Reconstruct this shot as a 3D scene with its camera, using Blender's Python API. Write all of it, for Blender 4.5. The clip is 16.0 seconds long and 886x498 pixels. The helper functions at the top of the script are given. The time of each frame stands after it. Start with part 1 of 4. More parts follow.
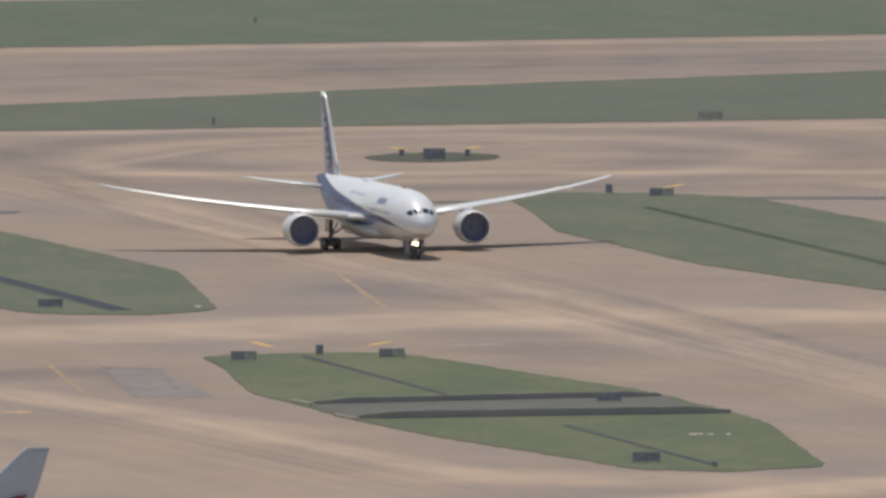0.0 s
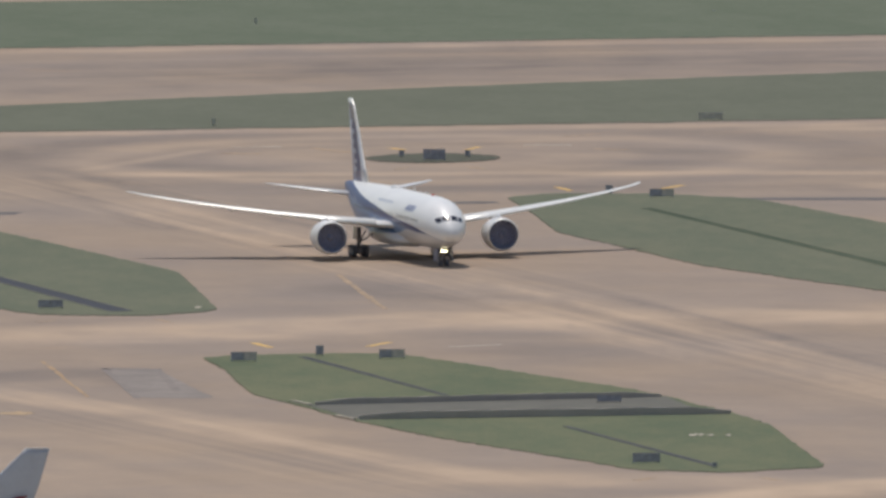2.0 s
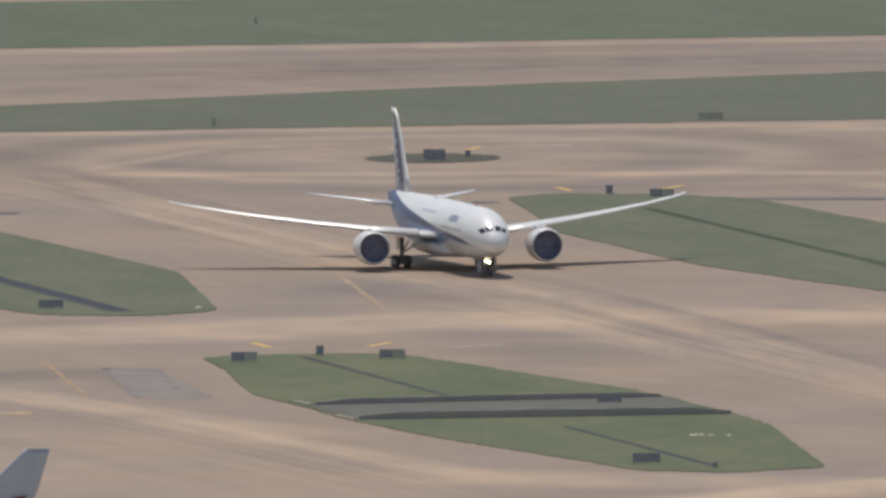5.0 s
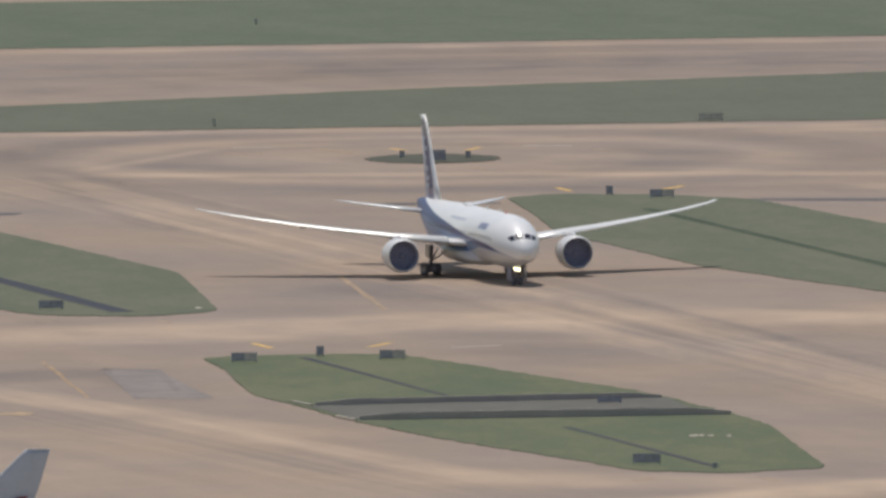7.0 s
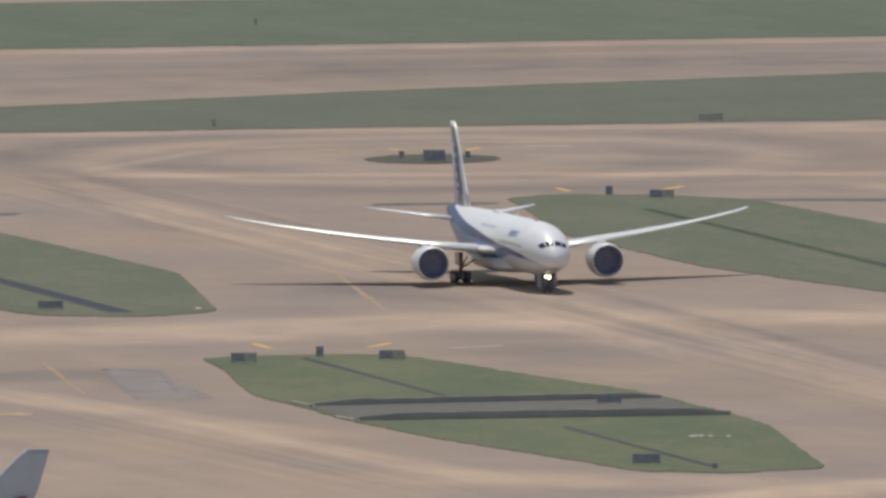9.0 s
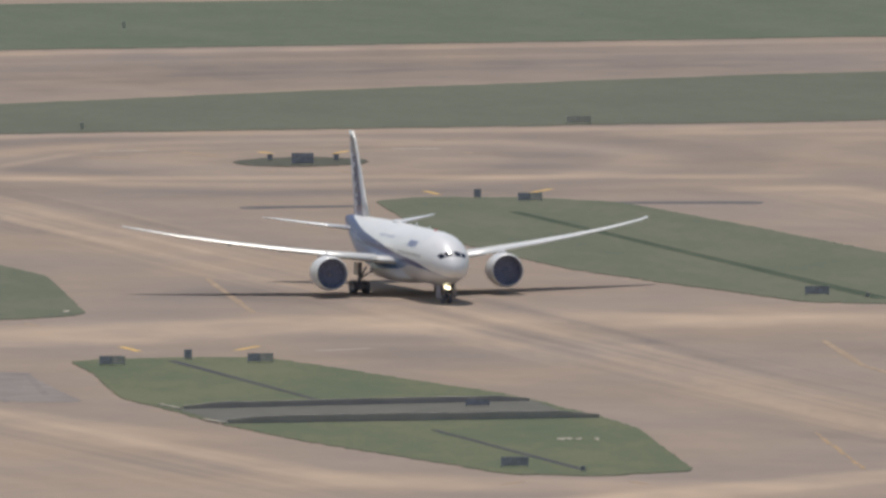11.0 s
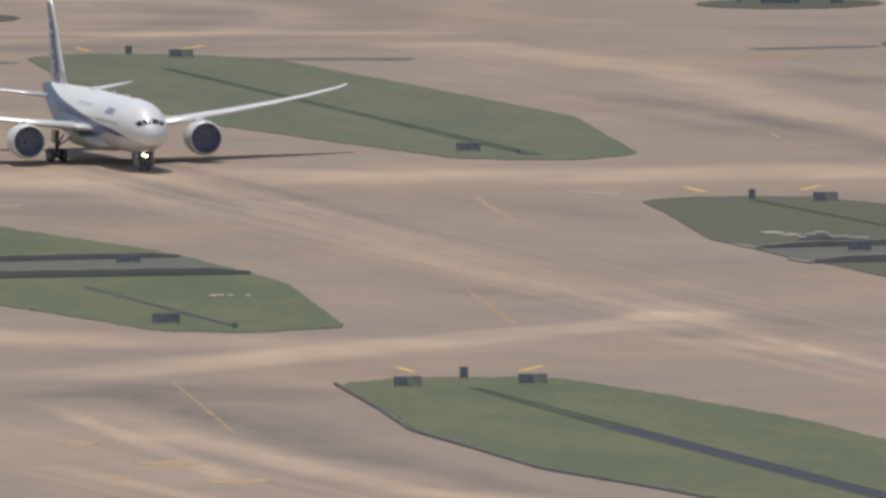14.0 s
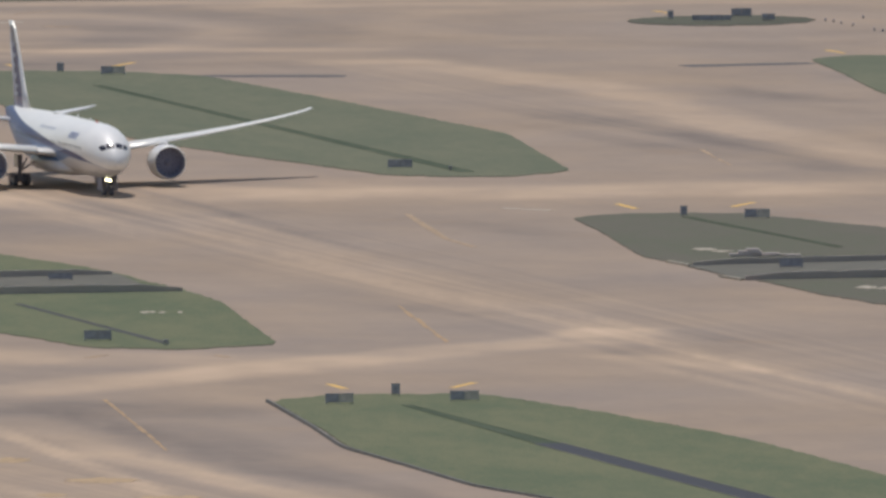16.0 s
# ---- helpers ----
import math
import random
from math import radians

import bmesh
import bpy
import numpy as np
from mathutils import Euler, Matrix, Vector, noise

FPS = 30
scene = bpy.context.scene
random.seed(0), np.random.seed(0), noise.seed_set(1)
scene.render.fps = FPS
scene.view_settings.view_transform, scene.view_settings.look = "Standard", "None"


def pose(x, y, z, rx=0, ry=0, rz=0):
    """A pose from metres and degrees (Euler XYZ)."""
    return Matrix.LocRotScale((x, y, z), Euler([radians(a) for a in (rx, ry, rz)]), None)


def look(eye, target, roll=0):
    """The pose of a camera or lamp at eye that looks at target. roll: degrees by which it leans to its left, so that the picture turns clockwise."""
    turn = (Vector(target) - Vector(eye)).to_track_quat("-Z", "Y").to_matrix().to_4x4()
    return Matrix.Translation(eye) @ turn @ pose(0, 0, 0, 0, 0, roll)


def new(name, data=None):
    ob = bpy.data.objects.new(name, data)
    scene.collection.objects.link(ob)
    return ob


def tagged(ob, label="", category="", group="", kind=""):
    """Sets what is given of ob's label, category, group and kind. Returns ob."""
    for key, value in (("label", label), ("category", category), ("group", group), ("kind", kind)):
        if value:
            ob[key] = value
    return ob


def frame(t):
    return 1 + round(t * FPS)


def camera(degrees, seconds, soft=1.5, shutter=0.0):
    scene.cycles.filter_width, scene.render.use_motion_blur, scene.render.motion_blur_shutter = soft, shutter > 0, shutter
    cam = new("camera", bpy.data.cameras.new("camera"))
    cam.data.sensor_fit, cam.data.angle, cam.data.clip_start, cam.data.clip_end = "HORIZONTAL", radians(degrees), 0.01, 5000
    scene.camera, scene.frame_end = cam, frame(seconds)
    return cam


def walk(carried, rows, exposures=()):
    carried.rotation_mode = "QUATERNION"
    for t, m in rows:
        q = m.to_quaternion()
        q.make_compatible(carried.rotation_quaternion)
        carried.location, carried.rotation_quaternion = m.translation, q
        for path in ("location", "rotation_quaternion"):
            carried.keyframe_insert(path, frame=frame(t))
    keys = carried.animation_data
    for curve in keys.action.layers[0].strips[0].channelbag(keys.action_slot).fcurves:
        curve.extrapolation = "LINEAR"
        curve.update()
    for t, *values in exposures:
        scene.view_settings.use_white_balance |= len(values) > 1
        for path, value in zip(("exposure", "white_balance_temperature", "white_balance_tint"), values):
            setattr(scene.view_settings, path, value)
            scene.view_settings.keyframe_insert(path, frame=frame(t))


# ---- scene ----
cam = camera(1.9522, 16.0, soft=3.1)
EYE = Vector((0.0, -2970.9, 159.76))
ROLL = -0.394


def aim(pan, tilt):
    """The camera's pose, turned pan degrees to the right and tilt degrees down."""
    a, b = radians(pan), radians(tilt)
    way = Vector((math.sin(a) * math.cos(b), math.cos(a) * math.cos(b), -math.sin(b)))
    return look(EYE, EYE + way * 1000.0, ROLL)


EXPOSURE = -0.12
walk(cam, [
    (0.0, aim(0.0000, 3.0782)),
    (2.0, aim(-0.0002, 3.0764)),
    (4.0, aim(-0.0004, 3.0763)),
    (6.5, aim(-0.0009, 3.0760)),
    (7.0, aim(-0.0010, 3.0751)),
    (7.5, aim(-0.0032, 3.0750)),
    (8.0, aim(-0.0018, 3.0746)),
    (9.7, aim(0.0037, 3.0745)),
    (10.3, aim(0.0703, 3.0782)),
    (10.5, aim(0.1263, 3.0749)),
    (11.0, aim(0.2904, 3.0700)),
    (11.5, aim(0.5204, 3.0685)),
    (12.0, aim(0.6551, 3.0809)),
    (12.2, aim(0.6923, 3.0987)),
    (12.5, aim(1.0683, 3.1192)),
    (12.7, aim(1.1144, 3.1293)),
    (13.0, aim(1.0902, 3.1628)),
    (13.5, aim(1.0638, 3.2568)),
    (14.0, aim(1.0580, 3.3913)),
    (14.2, aim(1.1754, 3.4879)),
    (14.5, aim(1.2650, 3.5516)),
    (14.7, aim(1.2364, 3.5003)),
    (15.0, aim(1.2495, 3.4034)),
    (15.2, aim(1.2576, 3.3621)),
    (15.5, aim(1.2609, 3.3576)),
    (16.0, aim(1.2088, 3.3551)),
], exposures=[(0.0, EXPOSURE), (16.0, EXPOSURE)])

# ---- world, sun, exposure ----
SUN_ELEVATION, SUN_TURN = 73.5, -19.0
world = bpy.data.worlds.new("sky")
scene.world = world
world.use_nodes = True
sky = world.node_tree.nodes.new("ShaderNodeTexSky")
sky.sky_type = "NISHITA"
sky.sun_disc = False
sky.sun_elevation, sky.sun_rotation = radians(SUN_ELEVATION), radians(SUN_TURN)
sky.dust_density, sky.air_density, sky.ozone_density = 1.2, 1.3, 1.8
world.node_tree.links.new(sky.outputs[0], world.node_tree.nodes["Background"].inputs[0])
world.node_tree.nodes["Background"].inputs[1].default_value = 0.085
sun = new("sun", bpy.data.lights.new("sun", "SUN"))
sun.data.energy, sun.data.angle, sun.data.color = 2.7, radians(0.6), (1.0, 0.935, 0.885)
sx = math.sin(radians(SUN_TURN)) * math.cos(radians(SUN_ELEVATION))
sy = math.cos(radians(SUN_TURN)) * math.cos(radians(SUN_ELEVATION))
sun.matrix_world = look((sx * 400, sy * 400, math.sin(radians(SUN_ELEVATION)) * 400), (0, 0, 0))


# ---- materials ----
def node(nt, kind, **values):
    n = nt.nodes.new(kind)
    for k, v in values.items():
        if k in n.inputs:
            n.inputs[k].default_value = v
    return n


def math_node(nt, op, a, b=None, c=None, clamp=False):
    n = nt.nodes.new("ShaderNodeMath")
    n.operation, n.use_clamp = op, clamp
    for i, v in enumerate((a, b, c)):
        if v is None:
            continue
        if isinstance(v, (int, float)):
            n.inputs[i].default_value = v
        else:
            nt.links.new(v, n.inputs[i])
    return n.outputs[0]


def mix_color(nt, fac, a, b, blend="MIX"):
    n = nt.nodes.new("ShaderNodeMix")
    n.data_type, n.blend_type = "RGBA", blend
    for i, v in ((0, fac), (6, a), (7, b)):
        if isinstance(v, (int, float)):
            n.inputs[i].default_value = v
        elif isinstance(v, tuple):
            n.inputs[i].default_value = (*v, 1.0)
        else:
            nt.links.new(v, n.inputs[i])
    return n.outputs[2]


def smooth(nt, value, lo, hi, to0=0.0, to1=1.0):
    n = nt.nodes.new("ShaderNodeMapRange")
    n.interpolation_type = "SMOOTHSTEP"
    nt.links.new(value, n.inputs[0])
    for i, v in enumerate((lo, hi, to0, to1)):
        n.inputs[i + 1].default_value = v
    return n.outputs[0]


def noise_at(nt, coord, scale, stretch=(1, 1, 1), turn=0.0, detail=4.0, rough=0.55):
    m = nt.nodes.new("ShaderNodeMapping")
    m.vector_type = "TEXTURE"
    m.inputs["Scale"].default_value = tuple(1.0 / k for k in stretch)
    m.inputs["Rotation"].default_value = (0, 0, radians(turn))
    nt.links.new(coord, m.inputs[0])
    n = node(nt, "ShaderNodeTexNoise", Scale=scale, Detail=detail, Roughness=rough)
    nt.links.new(m.outputs[0], n.inputs["Vector"])
    return n.outputs[0]


def material(name, color, rough=0.6, metal=0.0, vary=0.12, scale=3.0, bump=0.0, bump_scale=30.0, coat=0.0, emit=0.0):
    """A painted, metal or stone surface with stains at two scales and a fine relief."""
    mat = bpy.data.materials.new(name)
    mat.use_nodes = True
    nt = mat.node_tree
    b = nt.nodes["Principled BSDF"]
    tc = nt.nodes.new("ShaderNodeTexCoord").outputs["Object"]
    big, fine = noise_at(nt, tc, scale), noise_at(nt, tc, scale * 9)
    both = math_node(nt, "ADD", math_node(nt, "MULTIPLY", big, 0.65), math_node(nt, "MULTIPLY", fine, 0.35))
    dark = tuple(c * (1 - vary) for c in color)
    light = tuple(min(1.0, c * (1 + vary)) for c in color)
    col = mix_color(nt, smooth(nt, both, 0.3, 0.7), dark, light)
    nt.links.new(col, b.inputs["Base Color"])
    nt.links.new(smooth(nt, both, 0.3, 0.7, max(0.02, rough - 0.08), min(1, rough + 0.08)), b.inputs["Roughness"])
    b.inputs["Metallic"].default_value = metal
    b.inputs["Coat Weight"].default_value = coat
    if bump:
        bn = node(nt, "ShaderNodeBump", Strength=bump, Distance=0.02)
        nt.links.new(noise_at(nt, tc, bump_scale), bn.inputs["Height"])
        nt.links.new(bn.outputs[0], b.inputs["Normal"])
    if emit:
        b.inputs["Emission Color"].default_value = (*color, 1)
        b.inputs["Emission Strength"].default_value = emit
    return mat


def concrete_ground(name):
    """Pale airfield concrete, with the light and dark lanes that traffic has worn into it."""
    mat = bpy.data.materials.new(name)
    mat.use_nodes = True
    nt = mat.node_tree
    b = nt.nodes["Principled BSDF"]
    tc = nt.nodes.new("ShaderNodeTexCoord").outputs["Object"]
    sep = nt.nodes.new("ShaderNodeSeparateXYZ")
    nt.links.new(tc, sep.inputs[0])
    X, Y = sep.outputs[0], sep.outputs[1]
    along = noise_at(nt, tc, 0.12, (1.0, 0.16, 1), 12.4, 5.0, 0.6)
    blot = noise_at(nt, tc, 0.030, (1.3, 0.8, 1), 0.0, 5.0, 0.55)
    patch = noise_at(nt, tc, 0.10, (1.0, 0.7, 1), 20.0, 4.0, 0.6)
    grain = noise_at(nt, tc, 0.6, (1, 0.6, 1), 0.0, 6.0, 0.7)
    streak = noise_at(nt, tc, 0.30, (1.0, 0.05, 1), 12.4, 4.0, 0.65)
    total = math_node(nt, "MULTIPLY", math_node(nt, "SUBTRACT", along, 0.5), 0.08)
    for n, k in ((blot, 0.24), (patch, 0.15), (grain, 0.12), (streak, 0.03)):
        total = math_node(nt, "ADD", total, math_node(nt, "MULTIPLY", math_node(nt, "SUBTRACT", n, 0.5), k))

    def corridor(x0, y0, x1, y1, half, soft, amount):
        """Wheel streaks of many lanes along a taxi line."""
        nonlocal total
        ln = math.hypot(x1 - x0, y1 - y0)
        nx, ny = -(y1 - y0) / ln, (x1 - x0) / ln
        turn = math.degrees(math.atan2(x1 - x0, -(y1 - y0)))
        lanes = noise_at(nt, tc, 0.45, (1.0, 0.010, 1), turn, 3.0, 0.6)
        d = math_node(nt, "ADD", math_node(nt, "MULTIPLY", X, nx), math_node(nt, "MULTIPLY", Y, ny))
        m = smooth(nt, math_node(nt, "ABSOLUTE", math_node(nt, "ADD", d, -(x0 * nx + y0 * ny))), half, half + soft, 1.0, 0.0)
        s = math_node(nt, "ADD", math_node(nt, "MULTIPLY", X, ny), math_node(nt, "MULTIPLY", Y, -nx))
        s = math_node(nt, "ABSOLUTE", math_node(nt, "ADD", s, -((x0 + x1) / 2 * ny - (y0 + y1) / 2 * nx)))
        m = math_node(nt, "MULTIPLY", m, smooth(nt, s, ln / 2 - 30, ln / 2 + 30, 1.0, 0.0))
        k = math_node(nt, "MULTIPLY", math_node(nt, "SUBTRACT", lanes, 0.45), m)
        total = math_node(nt, "ADD", total, math_node(nt, "MULTIPLY", k, amount))

    corridor(-54, 187, 104, -518, 9, 7, 0.40)
    corridor(52, 137, 102, -85, 7, 6, 0.25)
    corridor(-50, -260, 0, -440, 6, 6, 0.4)
    corridor(0, -560, 34, -680, 9, 8, 0.4)

    wear = nt.nodes.new("ShaderNodeAttribute")
    wear.attribute_name = "wear"
    tint = math_node(nt, "MULTIPLY_ADD", wear.outputs["Fac"], 0.7, total)
    total = math_node(nt, "ADD", total, wear.outputs["Fac"])
    warm = noise_at(nt, tc, 0.02, (1.2, 0.8, 1), 0.0, 4.0)
    tone = math_node(nt, "ADD", tint, math_node(nt, "MULTIPLY", math_node(nt, "SUBTRACT", warm, 0.5), 0.5))
    base = mix_color(nt, smooth(nt, tone, -0.22, 0.22), (0.322, 0.263, 0.220), (0.376, 0.280, 0.198))
    rust = noise_at(nt, tc, 0.055, (0.8, 1.0, 1), 0.0, 4.0, 0.65)
    base = mix_color(nt, smooth(nt, rust, 0.60, 0.78, 0.0, 0.55), base, (0.400, 0.272, 0.178))
    lit = math_node(nt, "ADD", math_node(nt, "MULTIPLY", total, 1.35), 0.97)
    col = nt.nodes.new("ShaderNodeMix")
    col.data_type, col.blend_type = "RGBA", "MULTIPLY"
    col.inputs[0].default_value = 1.0
    nt.links.new(base, col.inputs[6])
    comb = nt.nodes.new("ShaderNodeCombineColor")
    for i in range(3):
        nt.links.new(lit, comb.inputs[i])
    nt.links.new(comb.outputs[0], col.inputs[7])
    nt.links.new(col.outputs[2], b.inputs["Base Color"])
    b.inputs["Roughness"].default_value = 0.9
    b.inputs["Specular IOR Level"].default_value = 0.15
    return mat


def grass_material(name, a, c):
    mat = bpy.data.materials.new(name)
    mat.use_nodes = True
    nt = mat.node_tree
    b = nt.nodes["Principled BSDF"]
    tc = nt.nodes.new("ShaderNodeTexCoord").outputs["Object"]
    big = noise_at(nt, tc, 0.05, (1.4, 0.5, 1), 10.0, 5.0, 0.6)
    mid = noise_at(nt, tc, 0.5, (1.0, 0.2, 1), 0.0, 5.0, 0.65)
    fine = noise_at(nt, tc, 4.0, (1.0, 0.1, 1), 0.0, 3.0)
    v = math_node(nt, "ADD", math_node(nt, "MULTIPLY", big, 0.5), math_node(nt, "MULTIPLY", mid, 0.3))
    v = math_node(nt, "ADD", v, math_node(nt, "MULTIPLY", fine, 0.2))
    col = mix_color(nt, smooth(nt, v, 0.36, 0.64), a, c)
    nt.links.new(col, b.inputs["Base Color"])
    b.inputs["Roughness"].default_value = 0.95
    b.inputs["Specular IOR Level"].default_value = 0.05
    bn = node(nt, "ShaderNodeBump", Strength=0.5, Distance=0.08)
    nt.links.new(fine, bn.inputs["Height"])
    nt.links.new(bn.outputs[0], b.inputs["Normal"])
    return mat


def livery(name):
    """White paint with a dark blue sweep and a light blue one below it, rising to the tail; x runs aft from the nose."""
    mat = bpy.data.materials.new(name)
    mat.use_nodes = True
    nt = mat.node_tree
    b = nt.nodes["Principled BSDF"]
    tc = nt.nodes.new("ShaderNodeTexCoord").outputs["Object"]
    sep = nt.nodes.new("ShaderNodeSeparateXYZ")
    nt.links.new(tc, sep.inputs[0])
    X, Z = sep.outputs[0], sep.outputs[2]

    def curve(points, lo, hi):
        n = nt.nodes.new("ShaderNodeFloatCurve")
        c = n.mapping.curves[0]
        for i, (x, z) in enumerate(points):
            x, z = x / 60.0, (z - lo) / (hi - lo)
            if i == 0:
                c.points[0].location = (x, z)
            elif i == len(points) - 1:
                c.points[-1].location = (x, z)
            else:
                c.points.new(x, z)
        n.mapping.update()
        nt.links.new(math_node(nt, "DIVIDE", X, 60.0), n.inputs[1])
        return math_node(nt, "ADD", math_node(nt, "MULTIPLY", n.outputs[0], hi - lo), lo)

    top = curve([(0, 2.6), (4, 3.75), (7.4, 4.35), (13, 4.72), (19, 5.0), (26.5, 5.63), (35, 6.28), (44.5, 6.95), (60, 8.2)], 0, 12)
    mid = curve([(0, 2.5), (4, 3.68), (7, 3.85), (13, 4.12), (21.5, 4.5), (29, 4.9), (36.5, 5.45), (45, 6.0), (60, 6.8)], 0, 12)
    low = curve([(0, 2.4), (4, 3.64), (7, 3.8), (12, 3.9), (16, 3.4), (22, 3.0), (30, 2.8), (40, 3.0), (50, 3.8), (60, 5.0)], 0, 12)
    under = smooth(nt, math_node(nt, "SUBTRACT", top, Z), -0.03, 0.03)
    lighter = smooth(nt, math_node(nt, "SUBTRACT", mid, Z), -0.25, 0.25)
    belly = smooth(nt, math_node(nt, "SUBTRACT", low, Z), -0.03, 0.03)
    dirt = noise_at(nt, tc, 0.5, (0.5, 1, 1), 0, 5.0)
    white = mix_color(nt, smooth(nt, dirt, 0.35, 0.75), (0.94, 0.92, 0.87), (0.87, 0.85, 0.81))
    col = mix_color(nt, under, white, (0.032, 0.045, 0.165))
    col = mix_color(nt, lighter, col, (0.16, 0.27, 0.46))
    col = mix_color(nt, belly, col, (0.66, 0.66, 0.67))
    nt.links.new(col, b.inputs["Base Color"])
    b.inputs["Roughness"].default_value = 0.36
    b.inputs["Coat Weight"].default_value = 0.12
    return mat


def fin_paint(name):
    """White behind the leading edge, then a dark blue field, then pale paint towards the rudder; white at the tip."""
    mat = bpy.data.materials.new(name)
    mat.use_nodes = True
    nt = mat.node_tree
    b = nt.nodes["Principled BSDF"]
    tc = nt.nodes.new("ShaderNodeTexCoord").outputs["Object"]
    sep = nt.nodes.new("ShaderNodeSeparateXYZ")
    nt.links.new(tc, sep.inputs[0])
    X, Z = sep.outputs[0], sep.outputs[2]
    worn = math_node(nt, "MULTIPLY", math_node(nt, "SUBTRACT", noise_at(nt, tc, 0.9, (1, 1, 0.6), 0, 3.0), 0.5), 1.1)
    lead = math_node(nt, "MULTIPLY_ADD", math_node(nt, "SUBTRACT", Z, 7.3), 0.84, 44.2)
    aft = math_node(nt, "ADD", math_node(nt, "SUBTRACT", X, lead), worn)
    rise = math_node(nt, "SUBTRACT", Z, 7.3)
    blue_from = math_node(nt, "MULTIPLY_ADD", rise, -0.26, 2.3)
    blue_to = math_node(nt, "MULTIPLY_ADD", rise, -0.42, 6.1)
    field = math_node(nt, "MULTIPLY", smooth(nt, math_node(nt, "SUBTRACT", aft, blue_from), -0.15, 0.15), smooth(nt, math_node(nt, "SUBTRACT", blue_to, aft), -0.3, 0.3))
    pale = mix_color(nt, smooth(nt, math_node(nt, "SUBTRACT", aft, blue_to), 0.0, 0.6), (0.66, 0.66, 0.68), (0.42, 0.45, 0.55))
    col = mix_color(nt, field, pale, (0.115, 0.118, 0.215))
    col = mix_color(nt, smooth(nt, Z, 14.0, 14.6), col, (0.26, 0.25, 0.28))
    col = mix_color(nt, smooth(nt, Z, 16.25, 16.4), col, (0.80, 0.79, 0.76))
    nt.links.new(col, b.inputs["Base Color"])
    b.inputs["Roughness"].default_value = 0.4
    b.inputs["Coat Weight"].default_value = 0.2
    return mat


MAT_CONCRETE = concrete_ground("airfield_concrete")
MAT_GRASS = grass_material("mown_grass", (0.130, 0.154, 0.096), (0.187, 0.191, 0.115))
# the next three grasses have distance haze mixed into their colours, hence greyer
MAT_GRASS_LONG = grass_material("hazed_mown_grass", (0.142, 0.158, 0.110), (0.185, 0.188, 0.128))
MAT_GRASS_FAR = grass_material("hazed_strip_grass", (0.146, 0.154, 0.112), (0.172, 0.178, 0.130))
MAT_GRASS_OUTER = grass_material("hazed_far_grass", (0.136, 0.158, 0.108), (0.166, 0.184, 0.130))
MAT_GRASS_WORN = grass_material("worn_grass", (0.158, 0.146, 0.118), (0.138, 0.144, 0.104))
MAT_GRASS_DARK = grass_material("dark_rough_grass", (0.108, 0.108, 0.084), (0.132, 0.134, 0.102))
MAT_SWALE = grass_material("dark_swale_grass", (0.080, 0.102, 0.070), (0.112, 0.132, 0.090))
MAT_LETTER = material("pale_blue_lettering", (0.48, 0.50, 0.56), 0.4, vary=0.1, scale=1.0)
# drain bed asphalt, darkened in colour for the shade of a recess
MAT_ASPHALT_SHADED = material("asphalt", (0.046, 0.048, 0.056), 0.9, vary=0.25, scale=0.4)
MAT_ROAD = material("old_asphalt", (0.138, 0.130, 0.102), 0.95, vary=0.2, scale=0.3)
MAT_RUBBLE = material("pale_broken_concrete", (0.60, 0.51, 0.47), 0.9, vary=0.15, scale=0.6)
# kerb concrete with the shade of its near side in the colour
MAT_KERB_DARK = material("shade_dark_kerb", (0.15, 0.145, 0.13), 0.95, vary=0.25, scale=1.0)
MAT_YELLOW = material("yellow_paint", (0.72, 0.45, 0.12), 0.8, vary=0.2, scale=1.2)
MAT_YELLOW_WORN = material("worn_yellow_paint", (0.43, 0.285, 0.155), 0.9, vary=0.2, scale=0.6)
MAT_ORANGE = material("orange_paint_blot", (0.45, 0.315, 0.18), 0.9, vary=0.2, scale=0.5)
MAT_ORANGE_WORN = material("worn_orange_paint", (0.405, 0.285, 0.178), 0.9, vary=0.25, scale=0.5)
MAT_PALE = material("pale_paint", (0.47, 0.40, 0.31), 0.85, vary=0.2, scale=1.0)
MAT_SIGN = material("sign_back", (0.38, 0.36, 0.385), 0.75, vary=0.3, scale=2.0)
MAT_SIGN_BROWN = material("sign_back_faded", (0.64, 0.56, 0.48), 0.8, vary=0.25, scale=2.0)
# sign back made paler, with distance haze put into its colour
MAT_SIGN_HAZED = material("hazed_sign_back", (0.60, 0.55, 0.45), 0.85, vary=0.2, scale=2.0)
MAT_POST = material("sign_post", (0.24, 0.235, 0.23), 0.6, vary=0.2, scale=4.0)
MAT_BARE = material("bare_sand", (0.46, 0.40, 0.31), 0.95, vary=0.25, scale=0.8)
MAT_LIVERY = livery("white_and_blue_livery")
MAT_WHITE = material("white_paint", (0.84, 0.82, 0.78), 0.35, vary=0.05, scale=0.7, coat=0.2)
MAT_WING = material("wing_grey_paint", (0.80, 0.775, 0.72), 0.42, vary=0.08, scale=0.7)
MAT_SLAT = material("bright_leading_edge", (0.97, 0.93, 0.84), 0.36, metal=0.2, coat=0.2, vary=0.04, scale=1.3)
MAT_BLUE = fin_paint("blue_and_pale_fin_paint")
MAT_GLASS = material("cockpit_glass", (0.045, 0.045, 0.06), 0.12, vary=0.1, scale=3.0)
MAT_TAILPLANE = material("tailplane_white_paint", (0.88, 0.86, 0.82), 0.36, metal=0.3, vary=0.06, scale=0.8, coat=0.2)
MAT_CABIN = material("cabin_glass", (0.20, 0.21, 0.24), 0.2, vary=0.1, scale=3.0)
